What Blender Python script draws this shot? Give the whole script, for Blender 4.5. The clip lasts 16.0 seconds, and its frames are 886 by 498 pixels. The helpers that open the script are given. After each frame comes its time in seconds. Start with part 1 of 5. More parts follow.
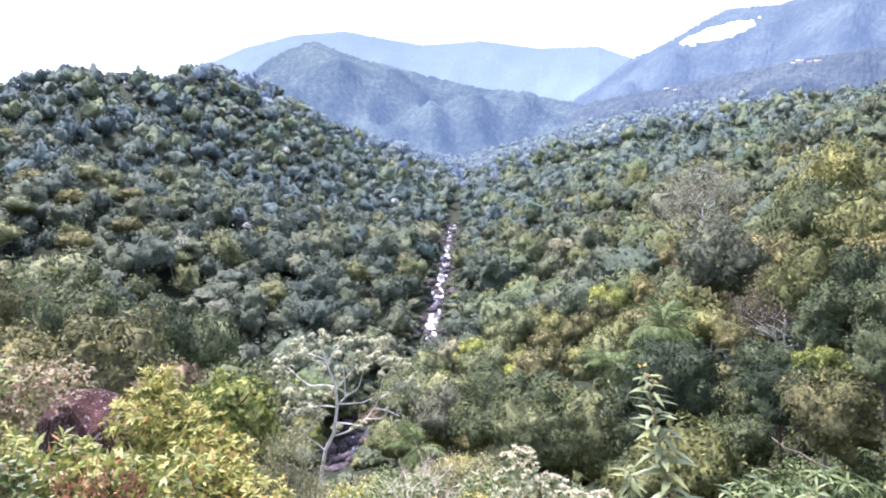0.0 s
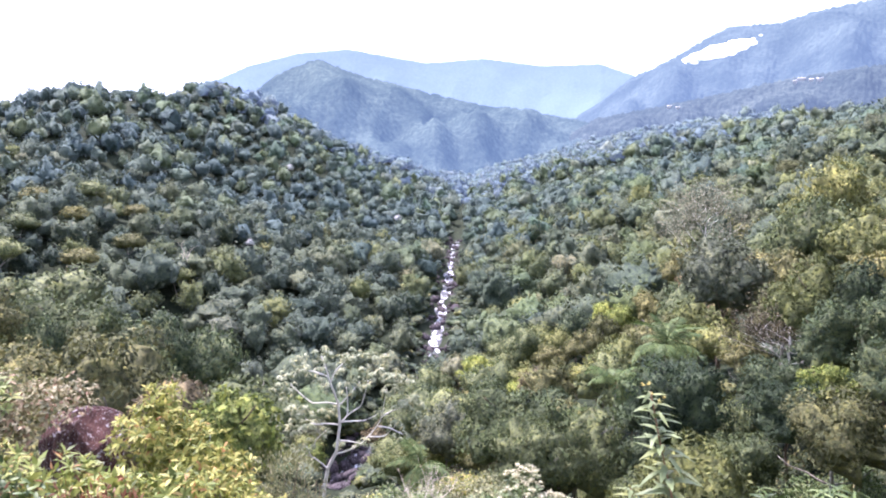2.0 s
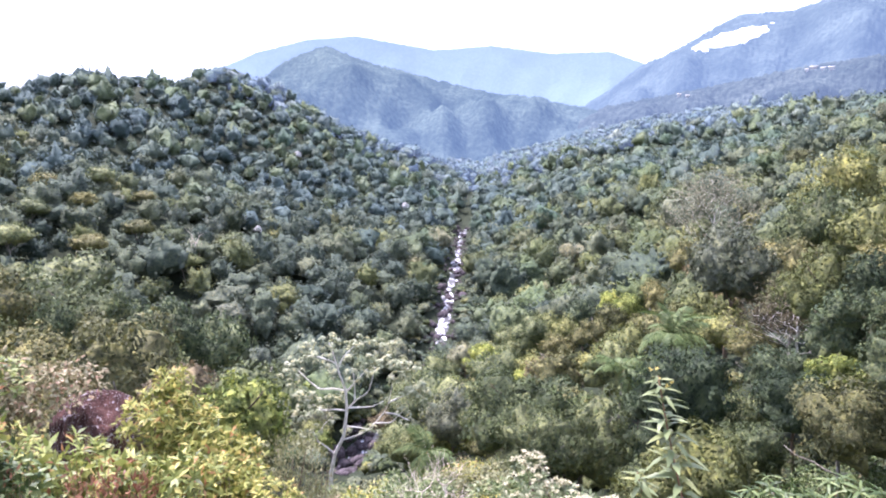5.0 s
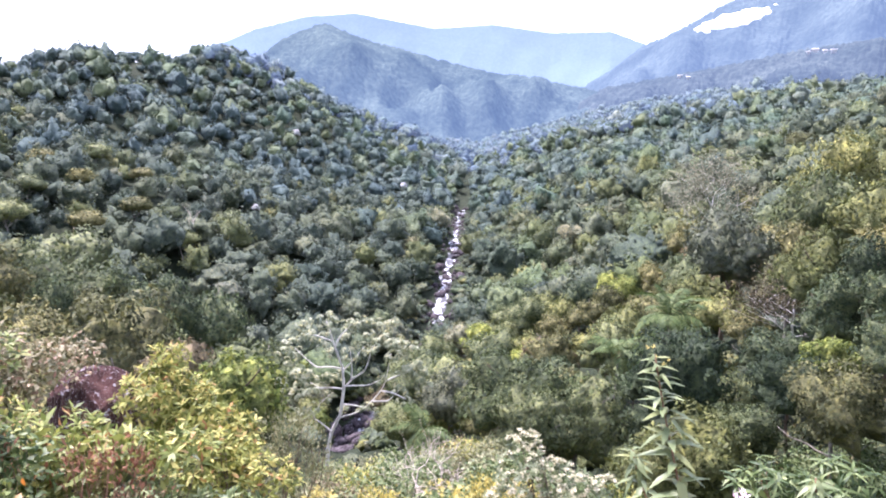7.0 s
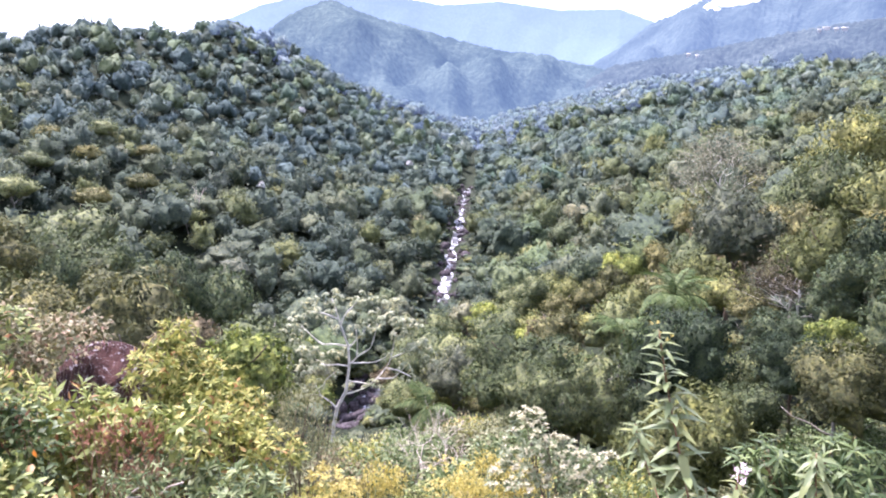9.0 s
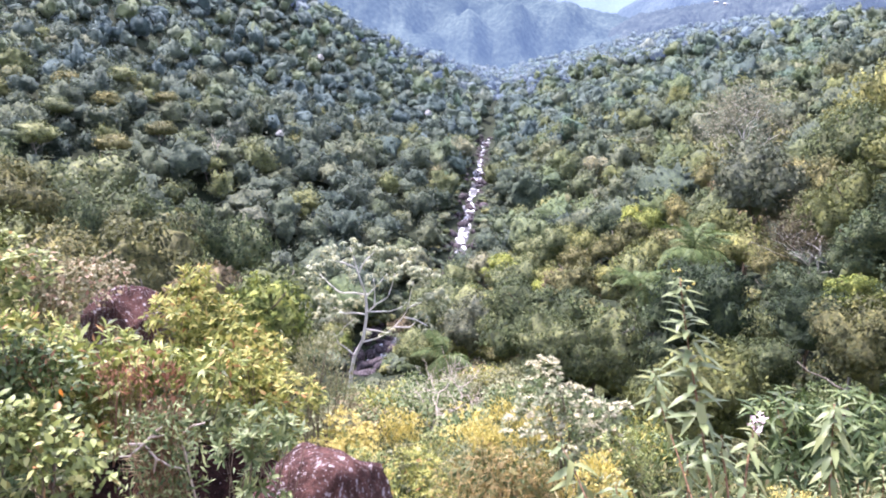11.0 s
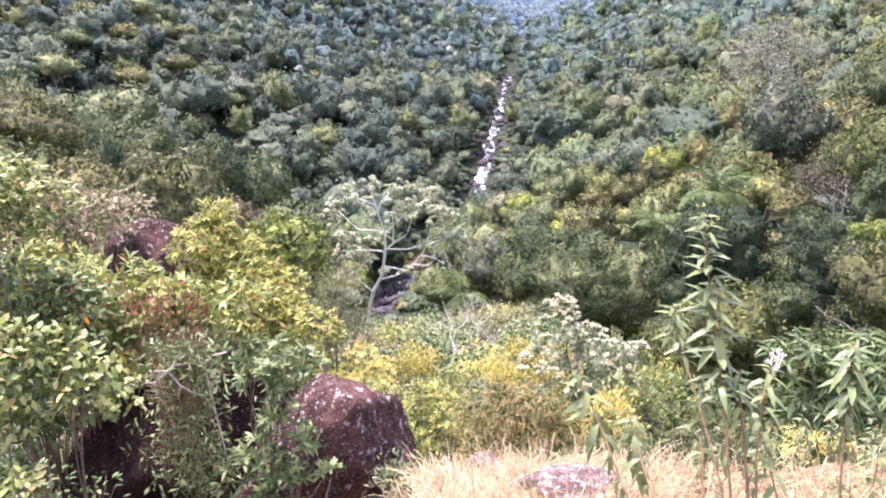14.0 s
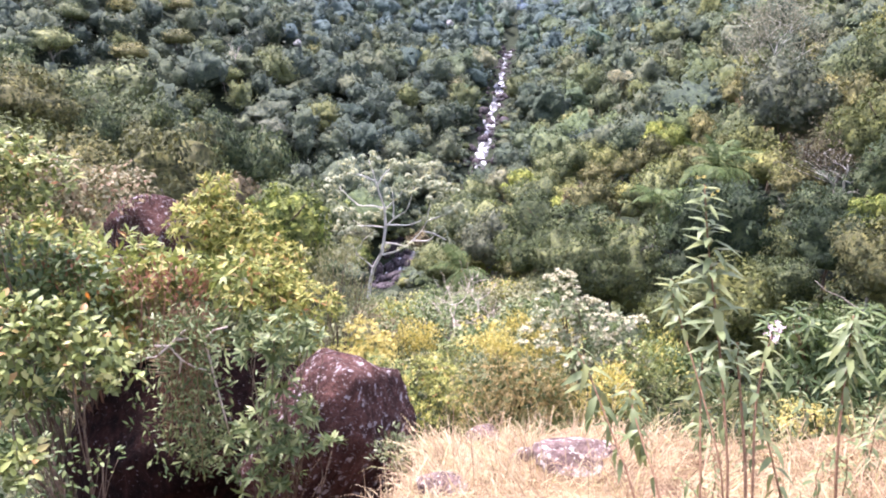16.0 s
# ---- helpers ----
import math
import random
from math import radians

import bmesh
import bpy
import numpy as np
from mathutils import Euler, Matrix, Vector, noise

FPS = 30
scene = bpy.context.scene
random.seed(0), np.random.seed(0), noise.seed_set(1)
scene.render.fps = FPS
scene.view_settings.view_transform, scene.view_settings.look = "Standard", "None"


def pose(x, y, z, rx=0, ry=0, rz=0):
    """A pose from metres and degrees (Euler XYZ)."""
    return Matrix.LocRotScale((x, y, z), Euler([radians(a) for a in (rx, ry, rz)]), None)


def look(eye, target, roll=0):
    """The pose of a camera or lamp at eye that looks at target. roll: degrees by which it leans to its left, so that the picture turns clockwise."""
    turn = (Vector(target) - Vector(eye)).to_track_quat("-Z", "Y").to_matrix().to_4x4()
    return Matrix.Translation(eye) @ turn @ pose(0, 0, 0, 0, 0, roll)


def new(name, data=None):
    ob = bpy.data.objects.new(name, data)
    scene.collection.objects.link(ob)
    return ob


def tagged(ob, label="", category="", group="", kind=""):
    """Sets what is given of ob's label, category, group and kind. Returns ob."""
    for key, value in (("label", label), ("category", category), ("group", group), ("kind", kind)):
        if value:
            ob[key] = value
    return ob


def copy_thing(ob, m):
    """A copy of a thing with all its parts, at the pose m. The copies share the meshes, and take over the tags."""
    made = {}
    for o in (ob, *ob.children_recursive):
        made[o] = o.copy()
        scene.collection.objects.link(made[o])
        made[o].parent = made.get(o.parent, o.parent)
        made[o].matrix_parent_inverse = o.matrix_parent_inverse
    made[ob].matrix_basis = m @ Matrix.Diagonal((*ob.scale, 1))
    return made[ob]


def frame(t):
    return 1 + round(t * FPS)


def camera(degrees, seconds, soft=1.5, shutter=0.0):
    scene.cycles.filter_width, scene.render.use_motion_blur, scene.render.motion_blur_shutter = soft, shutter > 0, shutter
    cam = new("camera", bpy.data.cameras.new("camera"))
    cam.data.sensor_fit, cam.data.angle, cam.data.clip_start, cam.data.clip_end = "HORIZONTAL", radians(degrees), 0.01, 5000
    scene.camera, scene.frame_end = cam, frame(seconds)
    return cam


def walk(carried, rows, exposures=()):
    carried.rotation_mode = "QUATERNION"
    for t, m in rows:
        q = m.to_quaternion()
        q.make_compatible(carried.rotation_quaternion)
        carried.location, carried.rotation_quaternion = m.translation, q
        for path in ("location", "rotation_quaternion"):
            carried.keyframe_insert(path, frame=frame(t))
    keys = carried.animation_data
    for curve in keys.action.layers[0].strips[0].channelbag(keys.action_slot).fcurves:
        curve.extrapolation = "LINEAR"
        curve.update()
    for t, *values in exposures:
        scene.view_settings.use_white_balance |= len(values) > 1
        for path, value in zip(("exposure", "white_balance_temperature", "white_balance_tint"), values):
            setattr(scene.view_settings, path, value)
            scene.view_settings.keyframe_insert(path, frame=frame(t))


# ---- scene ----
from mathutils.bvhtree import BVHTree

cam = camera(62.2, 16.0, soft=2.0)
# seconds, eye x, y, z in metres, then pitch, roll and yaw in degrees
ROWS = [
    (0.0, 0.0000, 0.0000, 1.6500, -9.000, 0.000, 0.000),
    (0.5, 0.0018, 0.0129, 1.6495, -8.512, -0.064, 0.121),
    (1.0, 0.0050, 0.0153, 1.6505, -8.126, 0.061, 0.168),
    (1.5, 0.0030, 0.0098, 1.6517, -7.857, -0.173, 0.223),
    (2.0, -0.0012, -0.0076, 1.6573, -7.692, 0.018, 0.251),
    (2.5, -0.0070, -0.0179, 1.6561, -7.710, -0.090, 0.398),
    (3.0, -0.0076, -0.0251, 1.6564, -7.761, -0.134, 0.434),
    (3.5, -0.0077, -0.0317, 1.6544, -7.993, 0.249, 0.551),
    (4.0, -0.0079, -0.0258, 1.6502, -8.130, 0.145, 0.641),
    (6.5, -0.0089, -0.0125, 1.6291, -9.831, -0.733, 0.903),
    (7.0, -0.0068, -0.0030, 1.6221, -10.193, -0.796, 0.805),
    (7.5, -0.0055, 0.0083, 1.6196, -10.494, -0.906, 0.877),
    (8.0, -0.0072, 0.0032, 1.6230, -10.744, -0.993, 0.793),
    (8.5, -0.0070, -0.0165, 1.6226, -11.134, -0.820, 0.950),
    (9.0, -0.0105, -0.0301, 1.6135, -11.857, -1.017, 1.279),
    (11.5, -0.0241, -0.0149, 1.5763, -16.640, -1.413, 3.142),
    (12.0, -0.0288, -0.0250, 1.5706, -17.488, -1.409, 3.501),
    (12.5, -0.0258, -0.0265, 1.5639, -18.313, -1.393, 3.827),
    (13.0, -0.0265, -0.0210, 1.5551, -19.137, -1.620, 4.102),
    (13.5, -0.0257, -0.0164, 1.5490, -19.861, -1.696, 4.262),
    (14.0, -0.0264, -0.0123, 1.5442, -20.483, -1.807, 4.437),
    (14.5, -0.0253, -0.0098, 1.5426, -20.960, -1.713, 4.457),
    (15.0, -0.0227, -0.0094, 1.5388, -21.416, -1.597, 4.452),
    (15.5, -0.0237, -0.0087, 1.5302, -21.873, -1.577, 4.403),
    (16.0, -0.0201, -0.0073, 1.5277, -22.360, -1.719, 4.440),
]
EXPOSURES = [(0.0, 2.3, 5750, 33), (9.0, 2.31, 5800, 33), (12.0, 2.42, 5880, 33), (14.0, 2.44, 5930, 33), (16.0, 2.31, 5930, 33)]
walk(cam, [(t, pose(x, y, z, 90 + pitch, roll, yaw)) for t, x, y, z, pitch, roll, yaw in ROWS], EXPOSURES)

# ---------------------------------------------------------------- world and sun: a bright, thinly overcast day
TO_SUN = Vector((-0.32, 0.40, 0.86))
SUN_ELEVATION, SUN_ROTATION = math.asin(TO_SUN.normalized().z), math.atan2(TO_SUN.x, TO_SUN.y)
world = bpy.data.worlds.new("overcast_sky")
scene.world = world
world.use_nodes = True
wn, wl = world.node_tree.nodes, world.node_tree.links
wn.clear()
sky_node = wn.new("ShaderNodeTexSky")
sky_node.sky_type, sky_node.sun_disc = "NISHITA", False
sky_node.sun_elevation, sky_node.sun_rotation = SUN_ELEVATION, SUN_ROTATION
clear_bg = wn.new("ShaderNodeBackground")
clear_bg.inputs["Strength"].default_value = 0.07
cloud_bg = wn.new("ShaderNodeBackground")
cloud_bg.inputs["Color"].default_value = (0.82, 0.90, 1.0, 1)
cloud_bg.inputs["Strength"].default_value = 0.65
world_mix = wn.new("ShaderNodeMixShader")
world_mix.inputs[0].default_value = 0.65
world_out = wn.new("ShaderNodeOutputWorld")
wl.new(sky_node.outputs[0], clear_bg.inputs["Color"])
wl.new(clear_bg.outputs[0], world_mix.inputs[1])
wl.new(cloud_bg.outputs[0], world_mix.inputs[2])
wl.new(world_mix.outputs[0], world_out.inputs["Surface"])

sun_data = bpy.data.lights.new("sun", "SUN")
sun_data.energy, sun_data.angle, sun_data.color = 3.1, radians(12), (1.0, 0.94, 0.82)
sun = new("sun", sun_data)
sun.matrix_world = look((0, 0, 0), -TO_SUN)

# ---------------------------------------------------------------- materials
def fresh(name):
    m = bpy.data.materials.new(name)
    m.use_nodes = True
    m.node_tree.nodes.clear()
    return m, m.node_tree.nodes, m.node_tree.links


def ramp_node(n, stops):
    r = n.new("ShaderNodeValToRGB")
    while len(r.color_ramp.elements) < len(stops):
        r.color_ramp.elements.new(0.5)
    for el, (p, c) in zip(r.color_ramp.elements, stops):
        el.position, el.color = p, (*c, 1)
    return r


def mixed(n, l, mode, fac, a, b):
    m = n.new("ShaderNodeMix")
    m.data_type, m.blend_type = "RGBA", mode
    for sock, v in ((m.inputs[0], fac), (m.inputs[6], a), (m.inputs[7], b)):
        if isinstance(v, bpy.types.NodeSocket):
            l.new(v, sock)
        elif isinstance(v, (int, float)):
            sock.default_value = v
        else:
            sock.default_value = (*v, 1)
    return m.outputs[2]


def noise_out(n, l, scale, detail=4, coords="Object", vec=None, rough=0.55):
    if vec is None:
        vec = n.new("ShaderNodeTexCoord").outputs[coords]
    t = n.new("ShaderNodeTexNoise")
    t.inputs["Scale"].default_value, t.inputs["Detail"].default_value, t.inputs["Roughness"].default_value = scale, detail, rough
    l.new(vec, t.inputs["Vector"])
    return t.outputs["Fac"]


def finish(n, l, color, rough=0.6, spec=0.3, bump=None, bump_strength=0.3, bump_dist=0.02, translucent=0.0, glow=None, metal=0.0, haze_sheen=None):
    p = n.new("ShaderNodeBsdfPrincipled")
    for sock, v in ((p.inputs["Base Color"], color), (p.inputs["Roughness"], rough)):
        if isinstance(v, bpy.types.NodeSocket):
            l.new(v, sock)
        elif isinstance(v, (int, float)):
            sock.default_value = v
        else:
            sock.default_value = (*v, 1)
    p.inputs["Specular IOR Level"].default_value = spec
    p.inputs["Metallic"].default_value = metal
    if haze_sheen:
        p.inputs["Sheen Weight"].default_value, p.inputs["Sheen Roughness"].default_value = haze_sheen[1], 0.6
        p.inputs["Sheen Tint"].default_value = (*haze_sheen[0], 1)
    if bump is not None:
        b = n.new("ShaderNodeBump")
        b.inputs["Strength"].default_value, b.inputs["Distance"].default_value = bump_strength, bump_dist
        l.new(bump, b.inputs["Height"])
        l.new(b.outputs[0], p.inputs["Normal"])
    shader = p.outputs[0]
    if translucent:
        tr = n.new("ShaderNodeBsdfTranslucent")
        if isinstance(color, bpy.types.NodeSocket):
            l.new(color, tr.inputs["Color"])
        mx = n.new("ShaderNodeMixShader")
        mx.inputs[0].default_value = translucent
        l.new(shader, mx.inputs[1])
        l.new(tr.outputs[0], mx.inputs[2])
        shader = mx.outputs[0]
    if glow:
        e = n.new("ShaderNodeEmission")
        e.inputs["Color"].default_value, e.inputs["Strength"].default_value = (*glow[0], 1), glow[1]
        ad = n.new("ShaderNodeAddShader")
        l.new(shader, ad.inputs[0])
        l.new(e.outputs[0], ad.inputs[1])
        shader = ad.outputs[0]
    o = n.new("ShaderNodeOutputMaterial")
    l.new(shader, o.inputs["Surface"])


def foliage(name, stops, rough=0.5, translucent=0.25, tree_stops=None, spec=0.35, attribute=False, glow=None, grain=0.0, haze_sheen=None, shade_mottle=1.0):
    """Leaves: each leaf takes its own shade from stops; a whole plant is tinted by tree_stops."""
    m, n, l = fresh(name)
    g = n.new("ShaderNodeNewGeometry")
    leaf = ramp_node(n, stops)
    l.new(g.outputs["Random Per Island"], leaf.inputs[0])
    color = leaf.outputs[0]
    if tree_stops:
        tint = ramp_node(n, tree_stops)
        if attribute:
            a = n.new("ShaderNodeAttribute")
            a.attribute_name = "hue"
            l.new(a.outputs["Fac"], tint.inputs[0])
        else:
            l.new(n.new("ShaderNodeObjectInfo").outputs["Random"], tint.inputs[0])
        color = mixed(n, l, "MULTIPLY", 1.0, color, tint.outputs[0])
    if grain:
        # grain paints bluish shaded gaps and warm lit tips into the leaf colour
        gap_light = ramp_node(n, [(0.34, (0.36, 0.41, 0.50)), (0.5, (0.98, 0.98, 0.97)), (0.66, (1.72, 1.62, 1.18))])
        for el in gap_light.color_ramp.elements:
            el.color = [1 + (c - 1) * shade_mottle for c in el.color]
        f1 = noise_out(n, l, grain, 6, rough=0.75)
        l.new(f1, gap_light.inputs[0])
        color = mixed(n, l, "MULTIPLY", 1.0, color, gap_light.outputs[0])
        finish(n, l, color, rough, spec, bump=f1, bump_strength=0.55, bump_dist=1.0 / grain, translucent=translucent, glow=glow, haze_sheen=haze_sheen)
    else:
        finish(n, l, color, rough, spec, translucent=translucent, glow=glow)
    return m


def bark(name, a, b, scale=14, rough=0.85):
    m, n, l = fresh(name)
    f = noise_out(n, l, scale, 5)
    r = ramp_node(n, [(0.3, a), (0.7, b)])
    l.new(f, r.inputs[0])
    finish(n, l, r.outputs[0], rough, 0.2, bump=f, bump_strength=0.5)
    return m


TREE_TINTS = [(0.0, (0.60, 0.70, 0.74)), (0.12, (0.78, 0.86, 0.90)), (0.24, (1.02, 1.02, 0.86)), (0.34, (0.74, 0.84, 0.82)), (0.44, (1.30, 1.22, 0.66)), (0.54, (0.84, 1.02, 0.70)),
              (0.64, (1.10, 1.10, 0.95)), (0.74, (0.76, 0.85, 0.82)), (0.82, (1.08, 1.16, 0.68)), (0.90, (1.42, 1.30, 0.66)), (0.96, (1.14, 1.06, 0.92)), (1.0, (1.30, 1.26, 1.05))]
LEAF_GREENS = [(0.0, (0.058, 0.074, 0.052)), (0.5, (0.090, 0.107, 0.074)), (0.88, (0.124, 0.135, 0.090)), (1.0, (0.158, 0.158, 0.110))]
# bluish sheen on the leaves stands in for haze over the valley
MAT_FOREST_STUFF = foliage("valley_leaves", LEAF_GREENS, 0.85, 0.12, TREE_TINTS, spec=0.1, attribute=True, grain=1.8, haze_sheen=((0.6, 0.76, 1.0), 0.05), shade_mottle=0.9)
# haze painted into the leaf colour: bluer, flatter greens with distance
HILL_HAZE_GREENS = [(p, (c[0] * 0.45 + 0.040, c[1] * 0.50 + 0.052, c[2] * 0.55 + 0.048)) for p, c in LEAF_GREENS]
MAT_FOREST_HILL = foliage("hillside_haze_leaves", HILL_HAZE_GREENS, 0.85, 0.05, TREE_TINTS, spec=0.1, attribute=True, grain=1.6, haze_sheen=((0.55, 0.74, 1.0), 0.10), shade_mottle=0.5)
FAR_HAZE_GREENS = [(p, (c[0] * 0.40 + 0.036, c[1] * 0.45 + 0.049, c[2] * 0.55 + 0.053)) for p, c in LEAF_GREENS]
# blue emission on the far leaves paints the distance haze
MAT_FOREST_FAR = foliage("distant_haze_leaves", FAR_HAZE_GREENS, 0.9, 0.0, TREE_TINTS, spec=0.05, attribute=True, grain=0.7, glow=((0.18, 0.25, 0.42), 0.085), haze_sheen=((0.6, 0.76, 1.0), 0.2), shade_mottle=0.4)
MAT_FOREST_BLUE = foliage("hazy_blue_leaves", FAR_HAZE_GREENS, 0.9, 0.0, TREE_TINTS, spec=0.05, attribute=True, grain=0.7, glow=((0.20, 0.27, 0.39), 0.11), haze_sheen=((0.6, 0.76, 1.0), 0.2), shade_mottle=0.35)
MAT_YELLOWGREEN = foliage("yellow_green_leaves", [(0, (0.08, 0.10, 0.025)), (0.3, (0.178, 0.20, 0.042)), (0.68, (0.325, 0.33, 0.082)), (0.94, (0.52, 0.45, 0.14)), (1, (0.40, 0.17, 0.08))], 0.55, 0.3, spec=0.2)
MAT_GREEN = foliage("green_leaves", [(0, (0.05, 0.08, 0.025)), (0.5, (0.12, 0.16, 0.055)), (1, (0.26, 0.29, 0.12))], 0.5, 0.24, spec=0.3)
MAT_FRESH = foliage("fresh_leaves", [(0, (0.05, 0.062, 0.016)), (0.35, (0.135, 0.17, 0.048)), (0.75, (0.30, 0.345, 0.11)), (0.95, (0.48, 0.46, 0.18)), (1, (0.40, 0.18, 0.08))], 0.5, 0.3, spec=0.3)
MAT_LEAFY = foliage("leafy_green", [(0, (0.06, 0.08, 0.016)), (0.35, (0.16, 0.20, 0.043)), (0.8, (0.34, 0.36, 0.095)), (0.92, (0.48, 0.43, 0.14)), (0.97, (0.34, 0.14, 0.06)), (1, (0.22, 0.10, 0.05))], 0.5, 0.28, spec=0.3)
MAT_DEEPGREEN = foliage("deep_green_leaves", [(0, (0.03, 0.055, 0.016)), (0.6, (0.08, 0.118, 0.034)), (1, (0.18, 0.22, 0.08))], 0.5, 0.2, spec=0.28)
MAT_OLIVE = foliage("olive_leaves", [(0, (0.10, 0.11, 0.05)), (0.5, (0.18, 0.19, 0.085)), (1, (0.30, 0.28, 0.14))], 0.6, 0.25)
MAT_PALEGREY = foliage("pale_grey_leaves", [(0, (0.12, 0.13, 0.085)), (0.6, (0.21, 0.215, 0.145)), (1, (0.32, 0.30, 0.21))], 0.7, 0.25, spec=0.1)
MAT_BROWNLEAF = foliage("brownish_leaves", [(0, (0.12, 0.09, 0.05)), (0.5, (0.22, 0.17, 0.09)), (0.8, (0.26, 0.25, 0.12)), (1, (0.36, 0.28, 0.17))], 0.7, 0.25)
MAT_PALE = foliage("pale_leaves", [(0, (0.09, 0.092, 0.04)), (0.5, (0.20, 0.18, 0.085)), (0.82, (0.35, 0.295, 0.165)), (1, (0.29, 0.155, 0.095))], 0.55, 0.25)
MAT_YELLOW = foliage("yellow_leaves", [(0, (0.30, 0.26, 0.06)), (0.5, (0.50, 0.42, 0.10)), (1, (0.64, 0.54, 0.20))], 0.55, 0.35)
MAT_OCHRE = foliage("ochre_blades", [(0, (0.055, 0.08, 0.022)), (0.42, (0.14, 0.15, 0.048)), (0.78, (0.36, 0.25, 0.088)), (1, (0.52, 0.38, 0.18))], 0.6, 0.3)
MAT_WHITE = foliage("white_petals", [(0, (0.24, 0.25, 0.13)), (0.4, (0.44, 0.41, 0.26)), (1, (0.70, 0.64, 0.48))], 0.6, 0.3)
MAT_SILVER = foliage("silver_green_leaves", [(0, (0.09, 0.12, 0.05)), (0.5, (0.17, 0.20, 0.095)), (1, (0.30, 0.32, 0.19))], 0.5, 0.25)
MAT_STRAW = foliage("dry_grass", [(0, (0.19, 0.125, 0.075)), (0.4, (0.41, 0.295, 0.175)), (0.75, (0.63, 0.50, 0.32)), (0.9, (0.36, 0.34, 0.14)), (1, (0.52, 0.30, 0.21))], 0.65, 0.3)
MAT_RUST = foliage("rusty_dead_leaves", [(0, (0.13, 0.055, 0.03)), (0.6, (0.24, 0.11, 0.06)), (1, (0.34, 0.19, 0.10))], 0.8, 0.2)
MAT_PINK = foliage("pink_petals", [(0, (0.62, 0.44, 0.52)), (1, (0.84, 0.72, 0.78))], 0.6, 0.3)
MAT_ORANGE = foliage("orange_leaf", [(0, (0.80, 0.25, 0.03)), (1, (0.85, 0.32, 0.05))], 0.5, 0.3)
MAT_BARK = bark("grey_brown_bark", (0.07, 0.048, 0.034), (0.19, 0.145, 0.105))
MAT_GREYBARK = bark("grey_bark", (0.16, 0.14, 0.12), (0.34, 0.31, 0.27), 8)
MAT_TWIG = bark("brown_grey_twig", (0.09, 0.065, 0.045), (0.24, 0.19, 0.14), 18)
MAT_PALEBARK = bark("pale_bark", (0.48, 0.45, 0.40), (0.74, 0.71, 0.65), 6)
MAT_DEADWOOD = bark("bleached_dead_wood", (0.38, 0.30, 0.24), (0.66, 0.58, 0.50), 20)
MAT_REDSTEM = bark("reddish_stem", (0.13, 0.07, 0.042), (0.28, 0.17, 0.10), 30)
MAT_GREENSTEM = bark("green_stem", (0.16, 0.20, 0.08), (0.30, 0.30, 0.13), 30)


def rock_material(name, dark, mid, lichen, lichen_at=0.66, scale=1.6):
    """Weathered rock: mottled, streaked down its sides, spotted with lichen."""
    m, n, l = fresh(name)
    big = noise_out(n, l, scale, 8, rough=0.65)
    fine = noise_out(n, l, scale * 16, 6, rough=0.7)
    r = ramp_node(n, [(0.32, dark), (0.50, [(a + b) * 0.5 for a, b in zip(dark, mid)]), (0.66, mid)])
    l.new(big, r.inputs[0])
    stretch = n.new("ShaderNodeMapping")
    stretch.inputs["Scale"].default_value = (1, 1, 0.12)
    l.new(n.new("ShaderNodeTexCoord").outputs["Object"], stretch.inputs["Vector"])
    streak = ramp_node(n, [(0.40, (0.55, 0.5, 0.52)), (0.62, (1.35, 1.3, 1.35))])
    l.new(noise_out(n, l, scale * 5, 4, vec=stretch.outputs[0]), streak.inputs[0])
    c = mixed(n, l, "MULTIPLY", 0.8, r.outputs[0], streak.outputs[0])
    for sc, at in ((6, lichen_at), (19, lichen_at + 0.02)):
        spots = ramp_node(n, [(at, (0, 0, 0)), (at + 0.04, (1, 1, 1))])
        l.new(noise_out(n, l, scale * sc, 6, rough=0.6), spots.inputs[0])
        c = mixed(n, l, "MIX", spots.outputs[0], c, lichen)
    grain = ramp_node(n, [(0.3, (0.55, 0.55, 0.55)), (0.7, (1.35, 1.35, 1.35))])
    l.new(fine, grain.inputs[0])
    c = mixed(n, l, "MULTIPLY", 1.0, c, grain.outputs[0])
    finish(n, l, c, 0.95, 0.12, bump=fine, bump_strength=1.0, bump_dist=0.07)
    return m


MAT_ROCK = rock_material("brown_rock", (0.040, 0.022, 0.021), (0.172, 0.090, 0.073), (0.45, 0.40, 0.41), 0.59)
# real lichen, spread further to paint the stones' sunlit whitish tops
MAT_FLATROCK = rock_material("grey_pink_rock", (0.15, 0.10, 0.09), (0.38, 0.285, 0.25), (0.66, 0.60, 0.56), 0.57)
# near-black base colour paints the shrubs' deep shade onto this rock
MAT_SHADEROCK = rock_material("shade_dark_rock", (0.008, 0.005, 0.005), (0.055, 0.024, 0.018), (0.20, 0.16, 0.16), 0.63, 3.2)
MAT_STREAMROCK = rock_material("stream_rock", (0.036, 0.032, 0.036), (0.125, 0.108, 0.112), (0.32, 0.29, 0.29), 0.63, 0.6)


def ground_material(name, a, b, c3, scale=0.5):
    m, n, l = fresh(name)
    big = noise_out(n, l, scale, 6)
    fine = noise_out(n, l, scale * 22, 5)
    r = ramp_node(n, [(0.30, a), (0.52, b), (0.75, c3)])
    l.new(big, r.inputs[0])
    grain = ramp_node(n, [(0.3, (0.55, 0.55, 0.55)), (0.7, (1.3, 1.3, 1.3))])
    l.new(fine, grain.inputs[0])
    finish(n, l, mixed(n, l, "MULTIPLY", 1.0, r.outputs[0], grain.outputs[0]), 0.95, 0.1, bump=fine, bump_strength=0.8, bump_dist=0.05)
    return m


